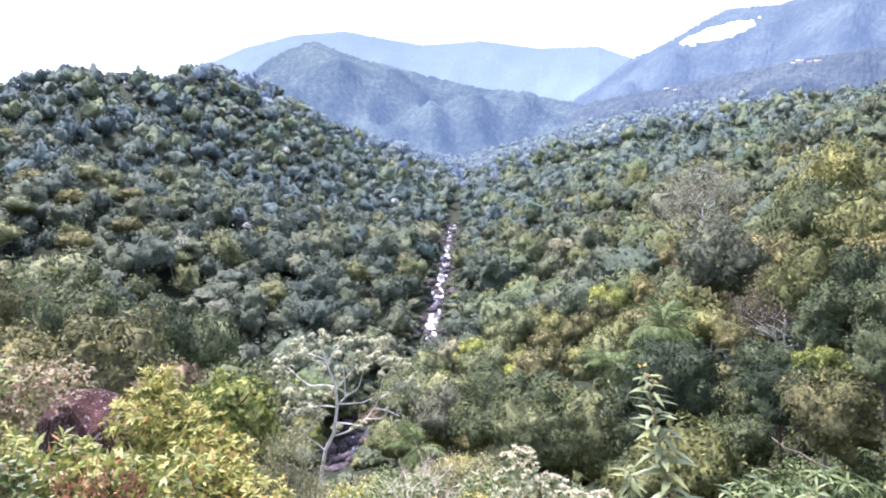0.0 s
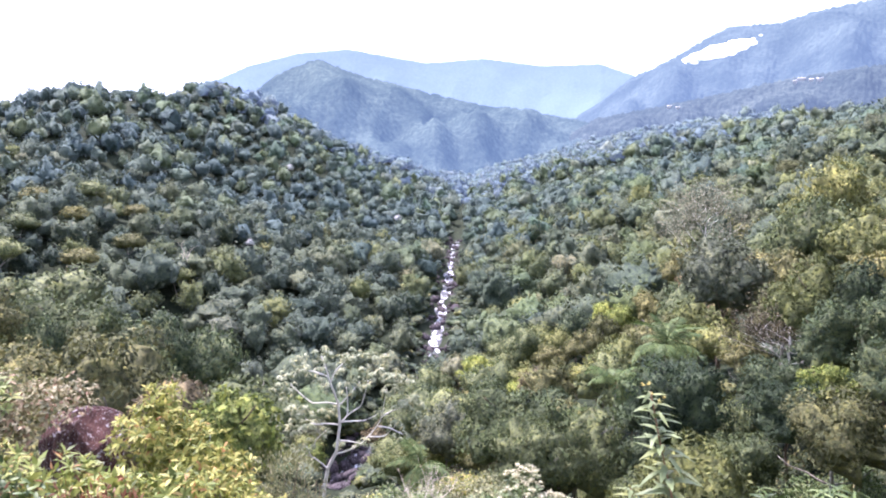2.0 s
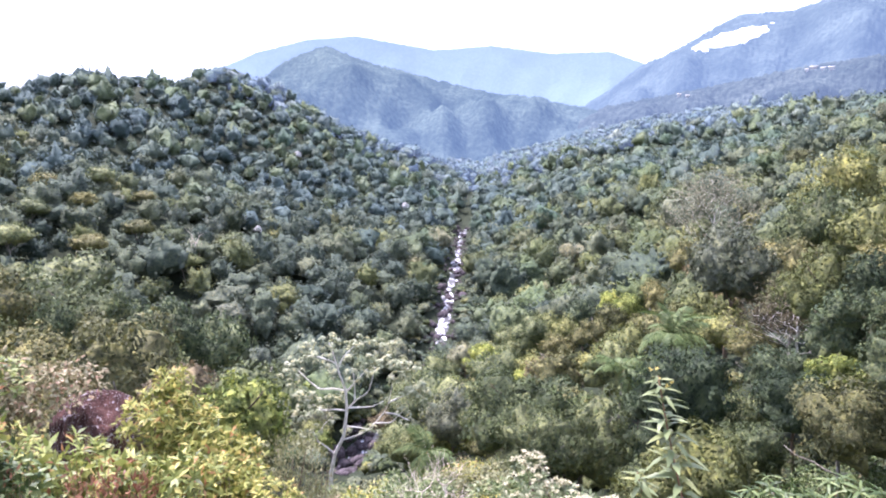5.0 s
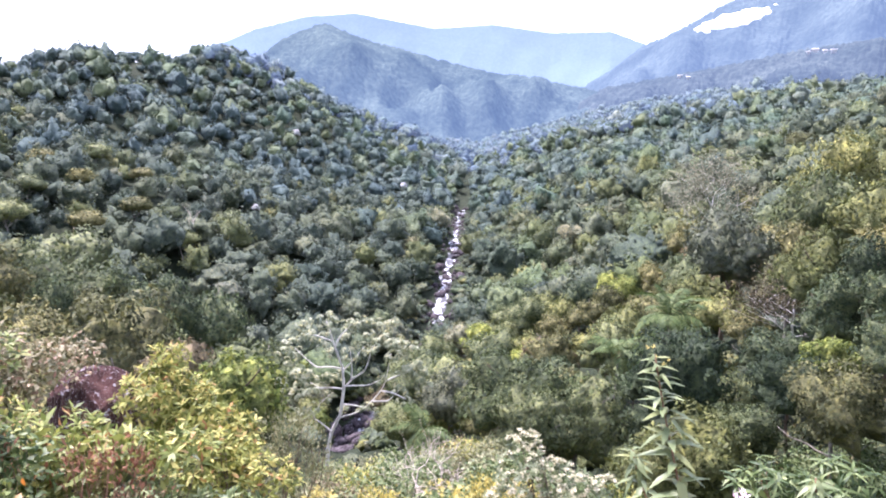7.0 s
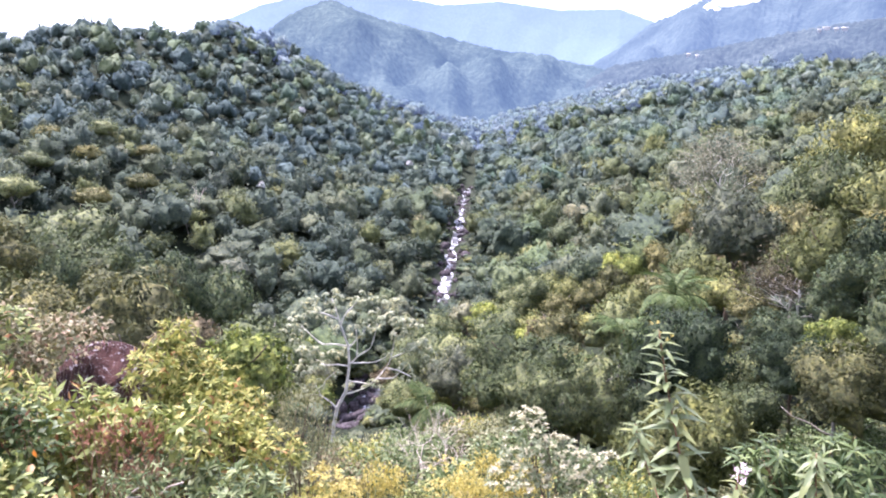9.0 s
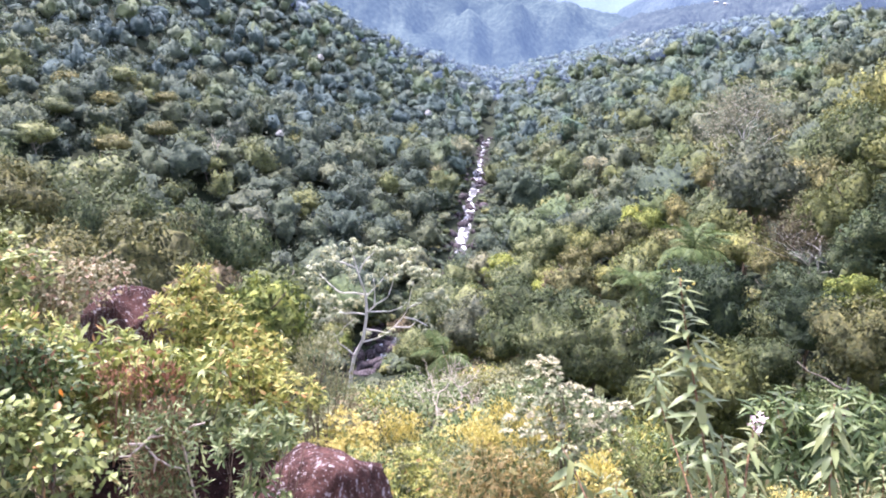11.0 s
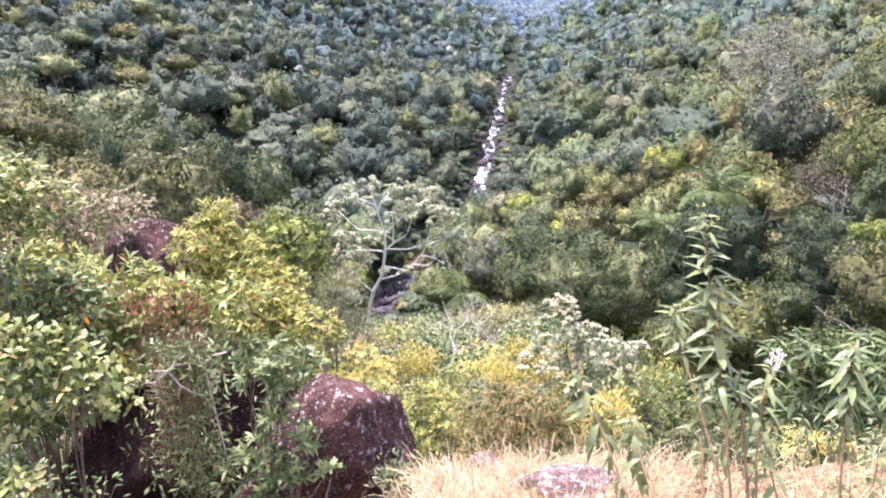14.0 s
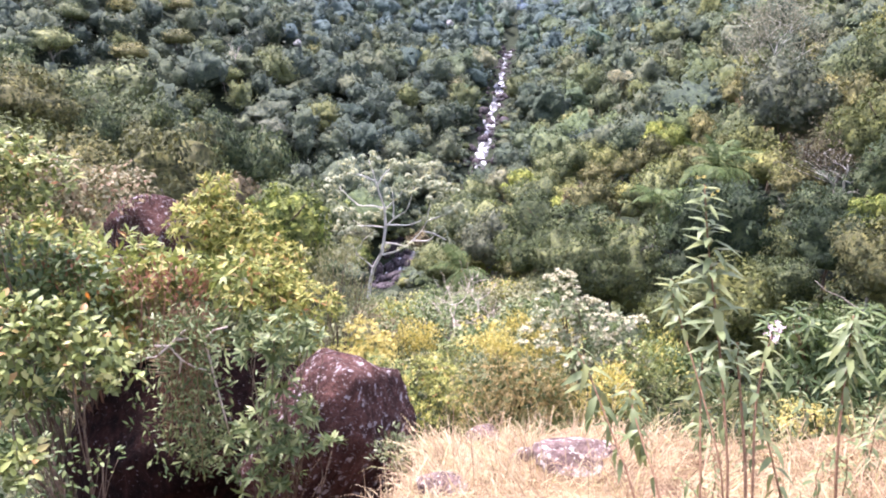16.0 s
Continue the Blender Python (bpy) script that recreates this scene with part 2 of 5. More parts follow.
MAT_GROUND = ground_material("forest_floor", (0.012, 0.018, 0.010), (0.026, 0.034, 0.019), (0.044, 0.053, 0.029))
MAT_REDSOIL = ground_material("reddish_leaf_soil", (0.035, 0.016, 0.011), (0.085, 0.042, 0.028), (0.15, 0.09, 0.055), 1.2)
MAT_DRYSOIL = ground_material("dry_grassy_soil", (0.11, 0.066, 0.042), (0.20, 0.14, 0.075), (0.32, 0.25, 0.14), 1.5)


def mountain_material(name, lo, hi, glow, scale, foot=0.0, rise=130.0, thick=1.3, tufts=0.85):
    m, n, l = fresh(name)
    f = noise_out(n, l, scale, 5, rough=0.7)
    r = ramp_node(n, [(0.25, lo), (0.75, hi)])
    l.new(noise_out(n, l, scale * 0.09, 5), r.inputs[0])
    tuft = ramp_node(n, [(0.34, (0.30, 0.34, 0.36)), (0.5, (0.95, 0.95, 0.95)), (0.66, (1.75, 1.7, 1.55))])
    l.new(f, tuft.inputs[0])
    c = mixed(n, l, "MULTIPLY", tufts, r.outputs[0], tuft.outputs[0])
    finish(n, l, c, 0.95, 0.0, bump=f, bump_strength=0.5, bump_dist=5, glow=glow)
    # haze is painted as emission, thicker towards the valley
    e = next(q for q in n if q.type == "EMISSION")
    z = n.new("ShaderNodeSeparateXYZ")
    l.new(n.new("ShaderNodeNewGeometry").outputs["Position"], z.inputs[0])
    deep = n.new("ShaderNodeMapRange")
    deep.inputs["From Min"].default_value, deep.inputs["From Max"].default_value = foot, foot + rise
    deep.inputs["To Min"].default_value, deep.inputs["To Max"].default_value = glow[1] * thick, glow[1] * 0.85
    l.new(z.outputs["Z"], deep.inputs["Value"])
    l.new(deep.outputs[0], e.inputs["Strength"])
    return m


# blue emission in these materials paints haze onto the distant hills
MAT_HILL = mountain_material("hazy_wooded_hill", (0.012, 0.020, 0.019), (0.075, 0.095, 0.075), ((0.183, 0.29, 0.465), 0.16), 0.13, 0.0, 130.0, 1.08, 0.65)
MAT_RIDGE = mountain_material("hazed_ridge", (0.045, 0.065, 0.075), (0.055, 0.075, 0.085), ((0.36, 0.49, 0.75), 0.19), 0.09, 150, 280, tufts=0.3)
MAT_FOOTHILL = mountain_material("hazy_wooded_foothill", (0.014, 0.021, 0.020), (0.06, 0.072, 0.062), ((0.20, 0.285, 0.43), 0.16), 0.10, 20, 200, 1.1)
MAT_MOUNTAIN = mountain_material("hazed_mountain", (0.015, 0.022, 0.021), (0.065, 0.08, 0.068), ((0.225, 0.345, 0.545), 0.195), 0.08, 40, 280, 1.0, 0.45)
# weak emission added so the cloud looks brightly lit
m_, n_, l_ = fresh("cloud_white")
finish(n_, l_, (0.9, 0.92, 0.95), 1.0, 0.0, glow=((0.95, 0.97, 1.0), 0.3))
MAT_CLOUD = m_
m_, n_, l_ = fresh("white_plaster")
finish(n_, l_, mixed(n_, l_, "MIX", noise_out(n_, l_, 0.4), (0.40, 0.40, 0.40), (0.60, 0.60, 0.60)), 0.8)
MAT_PLASTER = m_
m_, n_, l_ = fresh("pale_sheet_roof")
finish(n_, l_, mixed(n_, l_, "MIX", noise_out(n_, l_, 0.5), (0.42, 0.40, 0.40), (0.62, 0.60, 0.58)), 0.6)
MAT_ROOF = m_
m_, n_, l_ = fresh("stream_water")
foam_ = ramp_node(n_, [(0.52, (0, 0, 0)), (0.58, (1, 1, 1))])
map_ = n_.new("ShaderNodeMapping")
map_.inputs["Scale"].default_value = (1.0, 0.45, 1.0)
l_.new(n_.new("ShaderNodeTexCoord").outputs["Object"], map_.inputs["Vector"])
foam_fac = noise_out(n_, l_, 0.7, 6, vec=map_.outputs[0], rough=0.6)
l_.new(foam_fac, foam_.inputs[0])
finish(n_, l_, mixed(n_, l_, "MIX", foam_.outputs[0], (0.045, 0.045, 0.05), (0.62, 0.62, 0.66)), 0.45, 0.25, bump=foam_fac, bump_strength=0.5, bump_dist=0.2)
MAT_WATER = m_

# ---------------------------------------------------------------- mesh tools
def mesh_from(name, verts, tris, hue=None, smooth=False, normals=None):
    """A mesh from arrays of vertices and triangles; hue: one number a vertex that tints a whole plant; normals: softened ones for leafy clumps."""
    verts, tris = np.asarray(verts, np.float32), np.asarray(tris, np.int32)
    me = bpy.data.meshes.new(name)
    me.vertices.add(len(verts))
    me.vertices.foreach_set("co", verts.ravel())
    me.loops.add(tris.size)
    me.loops.foreach_set("vertex_index", tris.ravel())
    me.polygons.add(len(tris))
    me.polygons.foreach_set("loop_start", np.arange(0, tris.size, 3, dtype=np.int32))
    if smooth or normals is not None:
        me.polygons.foreach_set("use_smooth", np.ones(len(tris), dtype=bool))
    if hue is not None:
        me.attributes.new("hue", "FLOAT", "POINT").data.foreach_set("value", np.asarray(hue, np.float32))
    me.update(calc_edges=True)
    if normals is not None:
        me.normals_split_custom_set_from_vertices(np.asarray(normals, np.float32))
    return me


def part(name, data, material, parent=None, label=""):
    """One mesh object, under a thing or a part where one is given."""
    if isinstance(data, bmesh.types.BMesh):
        me = bpy.data.meshes.new(name)
        data.to_mesh(me)
        data.free()
        data = me
    if not data.materials:
        data.materials.append(material)
    ob = new(name, data)
    ob.parent = parent
    return tagged(ob, label) if label else ob


def join(pieces):
    """Join (verts, tris) pairs."""
    vs, ts, k = [], [], 0
    for v, t in pieces:
        vs.append(v)
        ts.append(np.asarray(t) + k)
        k += len(v)
    return np.concatenate(vs), np.concatenate(ts)


def unit(v):
    return v / (np.linalg.norm(v, axis=-1, keepdims=True) + 1e-9)


def leaves(P, D, N, L, W, bend=0.15, fine=False):
    """Leaves at P along D, facing N, of length L and width W. Plain ones are lozenges bent across the middle, fine ones have a midrib and a curved outline."""
    P, D = np.asarray(P, float), unit(np.asarray(D, float))
    S = unit(np.cross(D, N))
    N = np.cross(S, D)
    L, W = np.broadcast_to(L, len(P))[:, None], np.broadcast_to(W, len(P))[:, None]
    if not fine:
        mid = P + D * L * 0.45
        V = np.stack([P, mid + S * W / 2, P + D * L - N * bend * L, mid - S * W / 2], 1)
        F = np.array([[0, 1, 3], [1, 2, 3]])
    else:
        a, b = P + D * L * 0.28 + N * L * 0.03, P + D * L * 0.62 - N * bend * L * 0.35
        V = np.stack([P, a + S * W * 0.42 + N * W * 0.1, a, a - S * W * 0.42 + N * W * 0.1, b + S * W * 0.40 + N * W * 0.1, b, b - S * W * 0.40 + N * W * 0.1, P + D * L - N * bend * L], 1)
        F = np.array([[0, 1, 2], [0, 2, 3], [1, 4, 5], [1, 5, 2], [2, 5, 6], [2, 6, 3], [4, 7, 5], [5, 7, 6]])
    k = V.shape[1]
    return V.reshape(-1, 3), (F[None] + (np.arange(len(P)) * k)[:, None, None]).reshape(-1, 3)


def tube(path, radii, sides=6):
    path, radii = np.asarray(path, float), np.broadcast_to(np.asarray(radii, float), len(path))
    d = unit(np.gradient(path, axis=0))
    ref = np.where(np.abs(d[:, 2:]) > 0.9, [[1.0, 0, 0]], [[0, 0, 1.0]])
    a = unit(np.cross(d, ref))
    b = np.cross(d, a)
    ang = np.arange(sides) * 2 * np.pi / sides
    V = (path[:, None] + radii[:, None, None] * (a[:, None] * np.cos(ang)[None, :, None] + b[:, None] * np.sin(ang)[None, :, None])).reshape(-1, 3)
    F = []
    for i in range(len(path) - 1):
        for j in range(sides):
            p, q = i * sides + j, i * sides + (j + 1) % sides
            F += [(p, q, q + sides), (p, q + sides, p + sides)]
    top = (len(path) - 1) * sides
    F += [(top, top + j, top + j + 1) for j in range(1, sides - 1)]
    return V, np.array(F)


def arc(p, q, sag=0.0, n=6, wob=0.0, rng=None):
    """A bowed path from p to q."""
    p, q = np.asarray(p, float), np.asarray(q, float)
    s = np.linspace(0, 1, n)[:, None]
    path = p + (q - p) * s + np.array([0, 0, 1.0]) * sag * 4 * s * (1 - s)
    if rng is not None and wob:
        path[1:-1] += rng.normal(0, wob, (n - 2, 3))
    return path


def ico(sub=2):
    bm = bmesh.new()
    bmesh.ops.create_icosphere(bm, subdivisions=sub, radius=1)
    v = np.array([x.co[:] for x in bm.verts])
    f = np.array([[x.index for x in t.verts] for t in bm.faces])
    bm.free()
    return v, f


ICO = {k: ico(k) for k in (1, 2, 3, 4, 5)}


def sphere_points(rng, n, low=-0.35):
    z = rng.uniform(low, 1, n)
    a = rng.uniform(0, 2 * np.pi, n)
    r = np.sqrt(1 - z * z)
    return np.stack([r * np.cos(a), r * np.sin(a), z], 1)


def crown_mesh(rng, R, H, count, n, size, sub=2, loose=0.5, width=0.62, amp=0.44, rough=0.10, low=-0.3, flat=0.0, tilt=1.15, speckle=0.45):
    """An uneven domed crown of radius R and height H, base at 0: leafy clumps that bulge out of one body, strewn with leaf sprays.
    Gives vertices, triangles and normals softened towards the clumps' own."""
    axis = sphere_points(rng, count, -0.45)
    size_of = rng.uniform(0.35, 1.15, count)
    reach = 2.1 / math.sqrt(count) * rng.uniform(0.7, 1.35, count)
    stretch = np.array([R * rng.uniform(0.85, 1.12), R * rng.uniform(0.85, 1.12), H * (0.56 - 0.12 * flat)])
    heart = np.array([0, 0, H * 0.42])

    def bulge(d):
        gap = np.linalg.norm(d[:, None] - axis[None], axis=2) / reach
        b = size_of * np.sqrt(np.maximum(0, 1 - gap ** 2))
        k = b.argmax(1)
        return b.max(1)[:, None], unit(d / stretch * R + tilt * (d - axis[k]) / reach[k][:, None] * (b.max(1) > 0)[:, None] + [0, 0, 0.15])

    hv, hf = ICO[sub]
    turn = rng.uniform(0, 6.28)
    w = hv @ np.array([[math.cos(turn), -math.sin(turn), 0], [math.sin(turn), math.cos(turn), 0], [0, 0, 1]])
    b, nb = bulge(w)
    v = heart + w * stretch * (0.86 - amp + amp * b + rough * rng.normal(0, 1, b.shape).clip(-2, 2))
    keep = w[hf].mean(1)[:, 2] > -0.8
    vs, fs, ns, k = [v], [hf[keep]], [unit(nb + rng.normal(0, 0.3, nb.shape))], len(v)
    if n:
        d = sphere_points(rng, n, low)
        b, nb = bulge(d)
        p = heart + d * stretch * (0.94 - amp + amp * b + rng.uniform(-0.02, 0.10 + 0.12 * loose, b.shape) + 0.3 * loose * rng.beta(1, 6, b.shape))
        way = unit(np.cross(nb, rng.normal(0, 1, (n, 3))) + nb * rng.normal(0.1, 0.1 + loose, (n, 1)))
        face = unit(nb + rng.normal(0, loose, (n, 3)) + [0, 0, 0.2])
        L = size * rng.uniform(0.6, 1.5, n)
        lv, lf = leaves(p - way * L[:, None] / 2, way, face, L, L * width, 0.1)
        vs.append(lv)
        fs.append(lf + k)
        ns.append(np.repeat(unit(nb * 0.8 + face * speckle), 4, 0))
    return np.concatenate(vs), np.concatenate(fs), np.concatenate(ns)

# ---------------------------------------------------------------- the lie of the land
def smin(a, b, k):
    h = np.clip(0.5 + 0.5 * (b - a) / k, 0, 1)
    return b + (a - b) * h - k * h * (1 - h)


def smax(a, b, k):
    return -smin(-a, -b, k)


def river_x(y):
    return np.where(y < 148, -3.9 + 0.31 * (y - 148), -3.9 + 0.05 * (y - 148))


def river_z(y):
    return -53.9 + 0.06 * np.clip(y, 0, 450)


def rolls(x, y):
    """Low, irregular swells of the hillsides."""
    return (np.sin(x * 0.031 + 1.3 + 0.8 * np.sin(y * 0.017)) * np.sin(y * 0.027 + 0.7 * np.sin(x * 0.02 + 2)) * 4.0
            + np.sin(x * 0.083 + 0.6 * y * 0.05) * np.sin(y * 0.071 + 2.1 - x * 0.02) * 1.6)


def shelf_edge(x):
    """How far out the grassy shelf of the lookout reaches."""
    return 5.5 - 0.85 * np.clip((x - 0.9) / 1.1, 0, 1)


def ground_z(x, y):
    """Height of the ground: our own hillside, the left hill and the right slope that meet in the stream's gully."""
    x, y = np.asarray(x, float), np.asarray(y, float)
    rx, rz = river_x(y), river_z(y)
    u = rx - x
    v = -u
    up, vp = np.maximum(u, 0), np.maximum(v, 0)
    fall = np.exp(-(np.maximum(y - 440, 0) / 170) ** 2)
    hl = (0.0012 * up ** 2 + 0.30 * up) * np.clip(y / 420, 0.25, 1.0) ** 0.8 * fall
    cap = np.maximum(32.5 - 0.40 * np.abs(np.minimum(x + 122, 0)), 9)
    left = smin(rz + hl, cap * fall + rz * (1 - fall), 14)
    kr = 0.26 + 0.5 * np.exp(-y / 110)
    right = smin(rz + kr * vp, np.full_like(rz, 20.5), 16)
    right = right - np.clip(y - 850, 0, 300) * 0.12
    valley = np.where(u > 0, left, right) + rolls(x, y) * np.clip((np.abs(u) - 5) / 40, 0, 1)
    own = -0.47 * np.clip(y, 0, 6) - 0.42 * np.maximum(y - 6, 0) - 1.0 * np.clip((y - shelf_edge(x) - 0.15) / 2.0, 0, 1) + 0.3 * np.maximum(-y - 10, 0) + 0.23 * x * np.clip((y + 4) / 12, 0, 1) + rolls(x * 3, y * 3) * 0.25 * np.clip((y - 10) / 30, 0, 1)
    own = own - 1.7 * np.clip((-0.5 - x) / 0.9, 0, 1) * np.clip((y - 3.0) / 1.5, 0, 1) * np.clip((12 - y) / 4, 0, 1)
    own = own - 11.0 * np.clip((x - 2.4) / 8, 0, 1) * np.clip((y - 7.5) / 14, 0, 1) * np.clip((110 - y) / 50, 0, 1)
    # spur that runs out on the left of the lookout
    own = own + 20.0 * np.clip((-x - 10) / 25, 0, 1) * np.exp(-((y - 55) / 30) ** 2)
    z = smax(valley, own, 6)
    # gully of the stream
    z = z - 2.5 * np.exp(-(u / 7) ** 2) * np.clip((y - 40) / 40, 0, 1)
    return z


def land_mesh():
    radii = np.concatenate([[0.001], np.geomspace(0.6, 40, 75), np.geomspace(41, 1000, 90), np.geomspace(1050, 4900, 12)])
    az = np.radians(np.concatenate([np.linspace(-44, 44, 140), np.linspace(46, 314, 50)]))
    A, Rr = np.meshgrid(az, radii)
    X, Y = Rr * np.sin(A) - 0.4 * np.maximum(1 - Rr, 0), Rr * np.cos(A)
    Z = ground_z(X, Y)
    lump = np.clip((Rr - 1) / 6, 0, 1)
    Z += lump * 0.05 * (np.sin(X * 5.1 + Y) * np.sin(Y * 4.3 - X) + np.sin(X * 11 + 2 * Y) * 0.5)
    V = np.stack([X, Y, Z], -1).reshape(-1, 3)
    nA = len(az)
    i, j = np.meshgrid(np.arange(len(radii) - 1), np.arange(nA), indexing="ij")
    a, b = (i * nA + j).ravel(), (i * nA + (j + 1) % nA).ravel()
    tris = np.concatenate([np.stack([a, b + nA, b], 1), np.stack([a, a + nA, b + nA], 1)])
    return V, tris


V, F = land_mesh()
me = mesh_from("ground", V, F, smooth=True)
me.materials.append(MAT_GROUND)
me.materials.append(MAT_DRYSOIL)
mid = V[F].mean(1)
dry = ((mid[:, 1] < shelf_edge(mid[:, 0]) + 0.6 + 0.3 * np.sin(mid[:, 0] * 3)) & (mid[:, 1] > -12) & (mid[:, 0] > -1.35 + 0.35 * np.sin(mid[:, 1] * 2)) & (mid[:, 0] < 6)) | ((mid[:, 1] < 1.5) & (mid[:, 1] > -10) & (np.abs(mid[:, 0]) < 9))
red = ~dry & (mid[:, 1] > 3.5) & (mid[:, 1] < 8) & (mid[:, 0] > -6.5) & (mid[:, 0] < -0.6)
me.materials.append(MAT_REDSOIL)
me.polygons.foreach_set("material_index", np.where(red, 2, dry).astype(np.int32))
ground = tagged(part("ground", me, MAT_GROUND), "wooded hillside ground with dry soil at the lookout", "ground", kind="structure")

# hazy hills: crest lines as (azimuth, elevation) in degrees seen from the lookout
HILL = [(-18.9, 2.02), (-14.5, 4.11), (-12.8, 5.56), (-10.7, 6.41), (-9.7, 6.75), (-8.2, 6.13), (-6.1, 5.46), (-3.6, 4.94), (-1.0, 4.24), (2.8, 3.4), (7.1, 2.75), (9.7, 2.32), (13.5, 1.25), (21.4, 0.2)]
RIDGE = [(-21.9, 3.36), (-16.6, 5.26), (-14.8, 6.11), (-11.1, 7.12), (-7.4, 7.48), (-4.4, 6.99), (-1.5, 6.52), (2.8, 6.84), (7.1, 6.27), (11.6, 6.31), (13.7, 5.54), (19.3, 3.81)]
FOOTHILL = [(9.4, 1.2), (11.35, 2.35), (16.59, 3.3), (20.42, 4.0), (23.34, 4.66), (26.47, 5.15), (30.33, 5.6), (35.3, 6.1)]
MOUNTAIN = [(7.6, 0.85), (11.7, 3.54), (13.7, 5.22), (15.3, 5.89), (16.8, 6.63), (18.7, 7.72), (20.5, 8.57), (23.8, 8.63), (25.8, 9.21), (30.0, 9.82), (35.3, 9.9)]


def backdrop(name, crest, near_d, far_d, base, material, label, rough=1.0, seed=0, canopy=2.0):
    """A wooded hill whose crest shows along the given line; canopy: how far its tree tops stand out, in metres."""
    az = np.radians(np.linspace(crest[0][0], crest[-1][0], 320))
    top = np.interp(np.degrees(az), [c[0] for c in crest], [c[1] for c in crest])
    s = np.linspace(0, 1, 60)
    A, S = np.meshgrid(az, s)
    D = near_d + (far_d - near_d) * np.minimum(S / 0.9, 1 + (S - 0.9) * 0.6)
    T = np.tan(np.radians(top))[None] * far_d + 1.65
    f = np.clip(S / 0.9, 0, 1)
    f = f * f * (3 - 2 * f) * 0.35 + f * 0.65
    Z = base + (T - base) * f
    k = far_d / 1300
    spur = np.sin(A * 30 + 2.6 * np.sin(S * 5 + seed) + seed) * 0.5 + np.sin(A * 71 + 7 * S + seed + np.sin(A * 23)) * 0.26 + np.sin(A * 130 - 11 * S) * 0.10
    Z += spur * 24 * k * np.sin(np.pi * np.clip(f, 0, 1)) * rough
    tops = np.random.default_rng(seed + 300).normal(0, 1, Z.shape)
    Z += canopy * (tops + 0.5 * (np.roll(tops, 1, 1) + np.roll(tops, 1, 0)))
    Z -= np.maximum(S - 0.9, 0) * 10 * (T - base) * 0.5
    V = np.stack([D * np.sin(A), D * np.cos(A), Z], -1).reshape(-1, 3)
    n = len(az)
    i, j = np.meshgrid(np.arange(len(s) - 1), np.arange(n - 1), indexing="ij")
    a = (i * n + j).ravel()
    tris = np.concatenate([np.stack([a, a + 1, a + n + 1], 1), np.stack([a, a + n + 1, a + n], 1)])
    return tagged(part(name, mesh_from(name, V, tris, smooth=True), material), label, "hill", kind="structure")


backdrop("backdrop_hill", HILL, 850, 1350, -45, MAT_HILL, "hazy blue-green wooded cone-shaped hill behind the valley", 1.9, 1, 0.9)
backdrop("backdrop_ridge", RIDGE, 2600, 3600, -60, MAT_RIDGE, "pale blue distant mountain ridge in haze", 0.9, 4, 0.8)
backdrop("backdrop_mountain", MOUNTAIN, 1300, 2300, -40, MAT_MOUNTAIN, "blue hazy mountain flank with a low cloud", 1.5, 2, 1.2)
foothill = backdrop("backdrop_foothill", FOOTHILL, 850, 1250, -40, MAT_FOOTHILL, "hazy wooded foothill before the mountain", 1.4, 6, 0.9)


def stream_mesh():
    """Water surface with small falls, narrower and wider by turns."""
    ys = np.concatenate([np.arange(70, 150, 0.8), np.arange(150, 312, 1.6)])
    rng = np.random.default_rng(5)
    half = np.where(ys < 150, 3.0, 1.9) + 0.7 * np.sin(ys * 0.11) + 0.6 * np.sin(ys * 0.31 + 1)
    step = np.round(ys / 9.0) * 9.0
    z = river_z(step * 0.8 + ys * 0.2) - 2.0
    z = np.maximum(z, ground_z(river_x(ys), ys) + 0.25)
    cols = np.linspace(-1, 1, 9)
    V = np.stack([river_x(ys)[:, None] + half[:, None] * cols + 0.8 * np.sin(ys * 0.2)[:, None], np.broadcast_to(ys[:, None], (len(ys), 9)),
                  z[:, None] + rng.normal(0, 0.12, (len(ys), 9))], -1).reshape(-1, 3)
    i, j = np.meshgrid(np.arange(len(ys) - 1), np.arange(8), indexing="ij")
    a = (i * 9 + j).ravel()
    return V, np.concatenate([np.stack([a, a + 1, a + 10], 1), np.stack([a, a + 10, a + 9], 1)])


water = tagged(part("water", mesh_from("water", *stream_mesh(), smooth=True), MAT_WATER), "white-water mountain stream tumbling between boulders", "stream", kind="structure")

# ---------------------------------------------------------------- the forest
def scatter(rng, n, inner, outer, az0, az1, gap):
    """Irregular stand of trees in a sector of the plan, no two nearer than gap."""
    d = np.sqrt(rng.uniform(inner ** 2, outer ** 2, n))
    a = np.radians(rng.uniform(az0, az1, n))
    x, y = d * np.sin(a), d * np.cos(a)
    cell, kept, size = {}, [], gap
    for i in range(n):
        cx, cy = int(x[i] // size), int(y[i] // size)
        if any((x[i] - x[k]) ** 2 + (y[i] - y[k]) ** 2 < gap * gap for u in (-1, 0, 1) for w in (-1, 0, 1) for k in cell.get((cx + u, cy + w), ())):
            continue
        cell.setdefault((cx, cy), []).append(i)
        kept.append(i)
    return x[kept], y[kept]


def slope_tone(x, y):
    """Range of crown tints by place: darker ones paint shade on the hillside, paler and yellower ones paint light on
    the open slope across the stream.
    """
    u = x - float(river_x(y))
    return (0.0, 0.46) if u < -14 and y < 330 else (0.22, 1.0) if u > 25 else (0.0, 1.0)


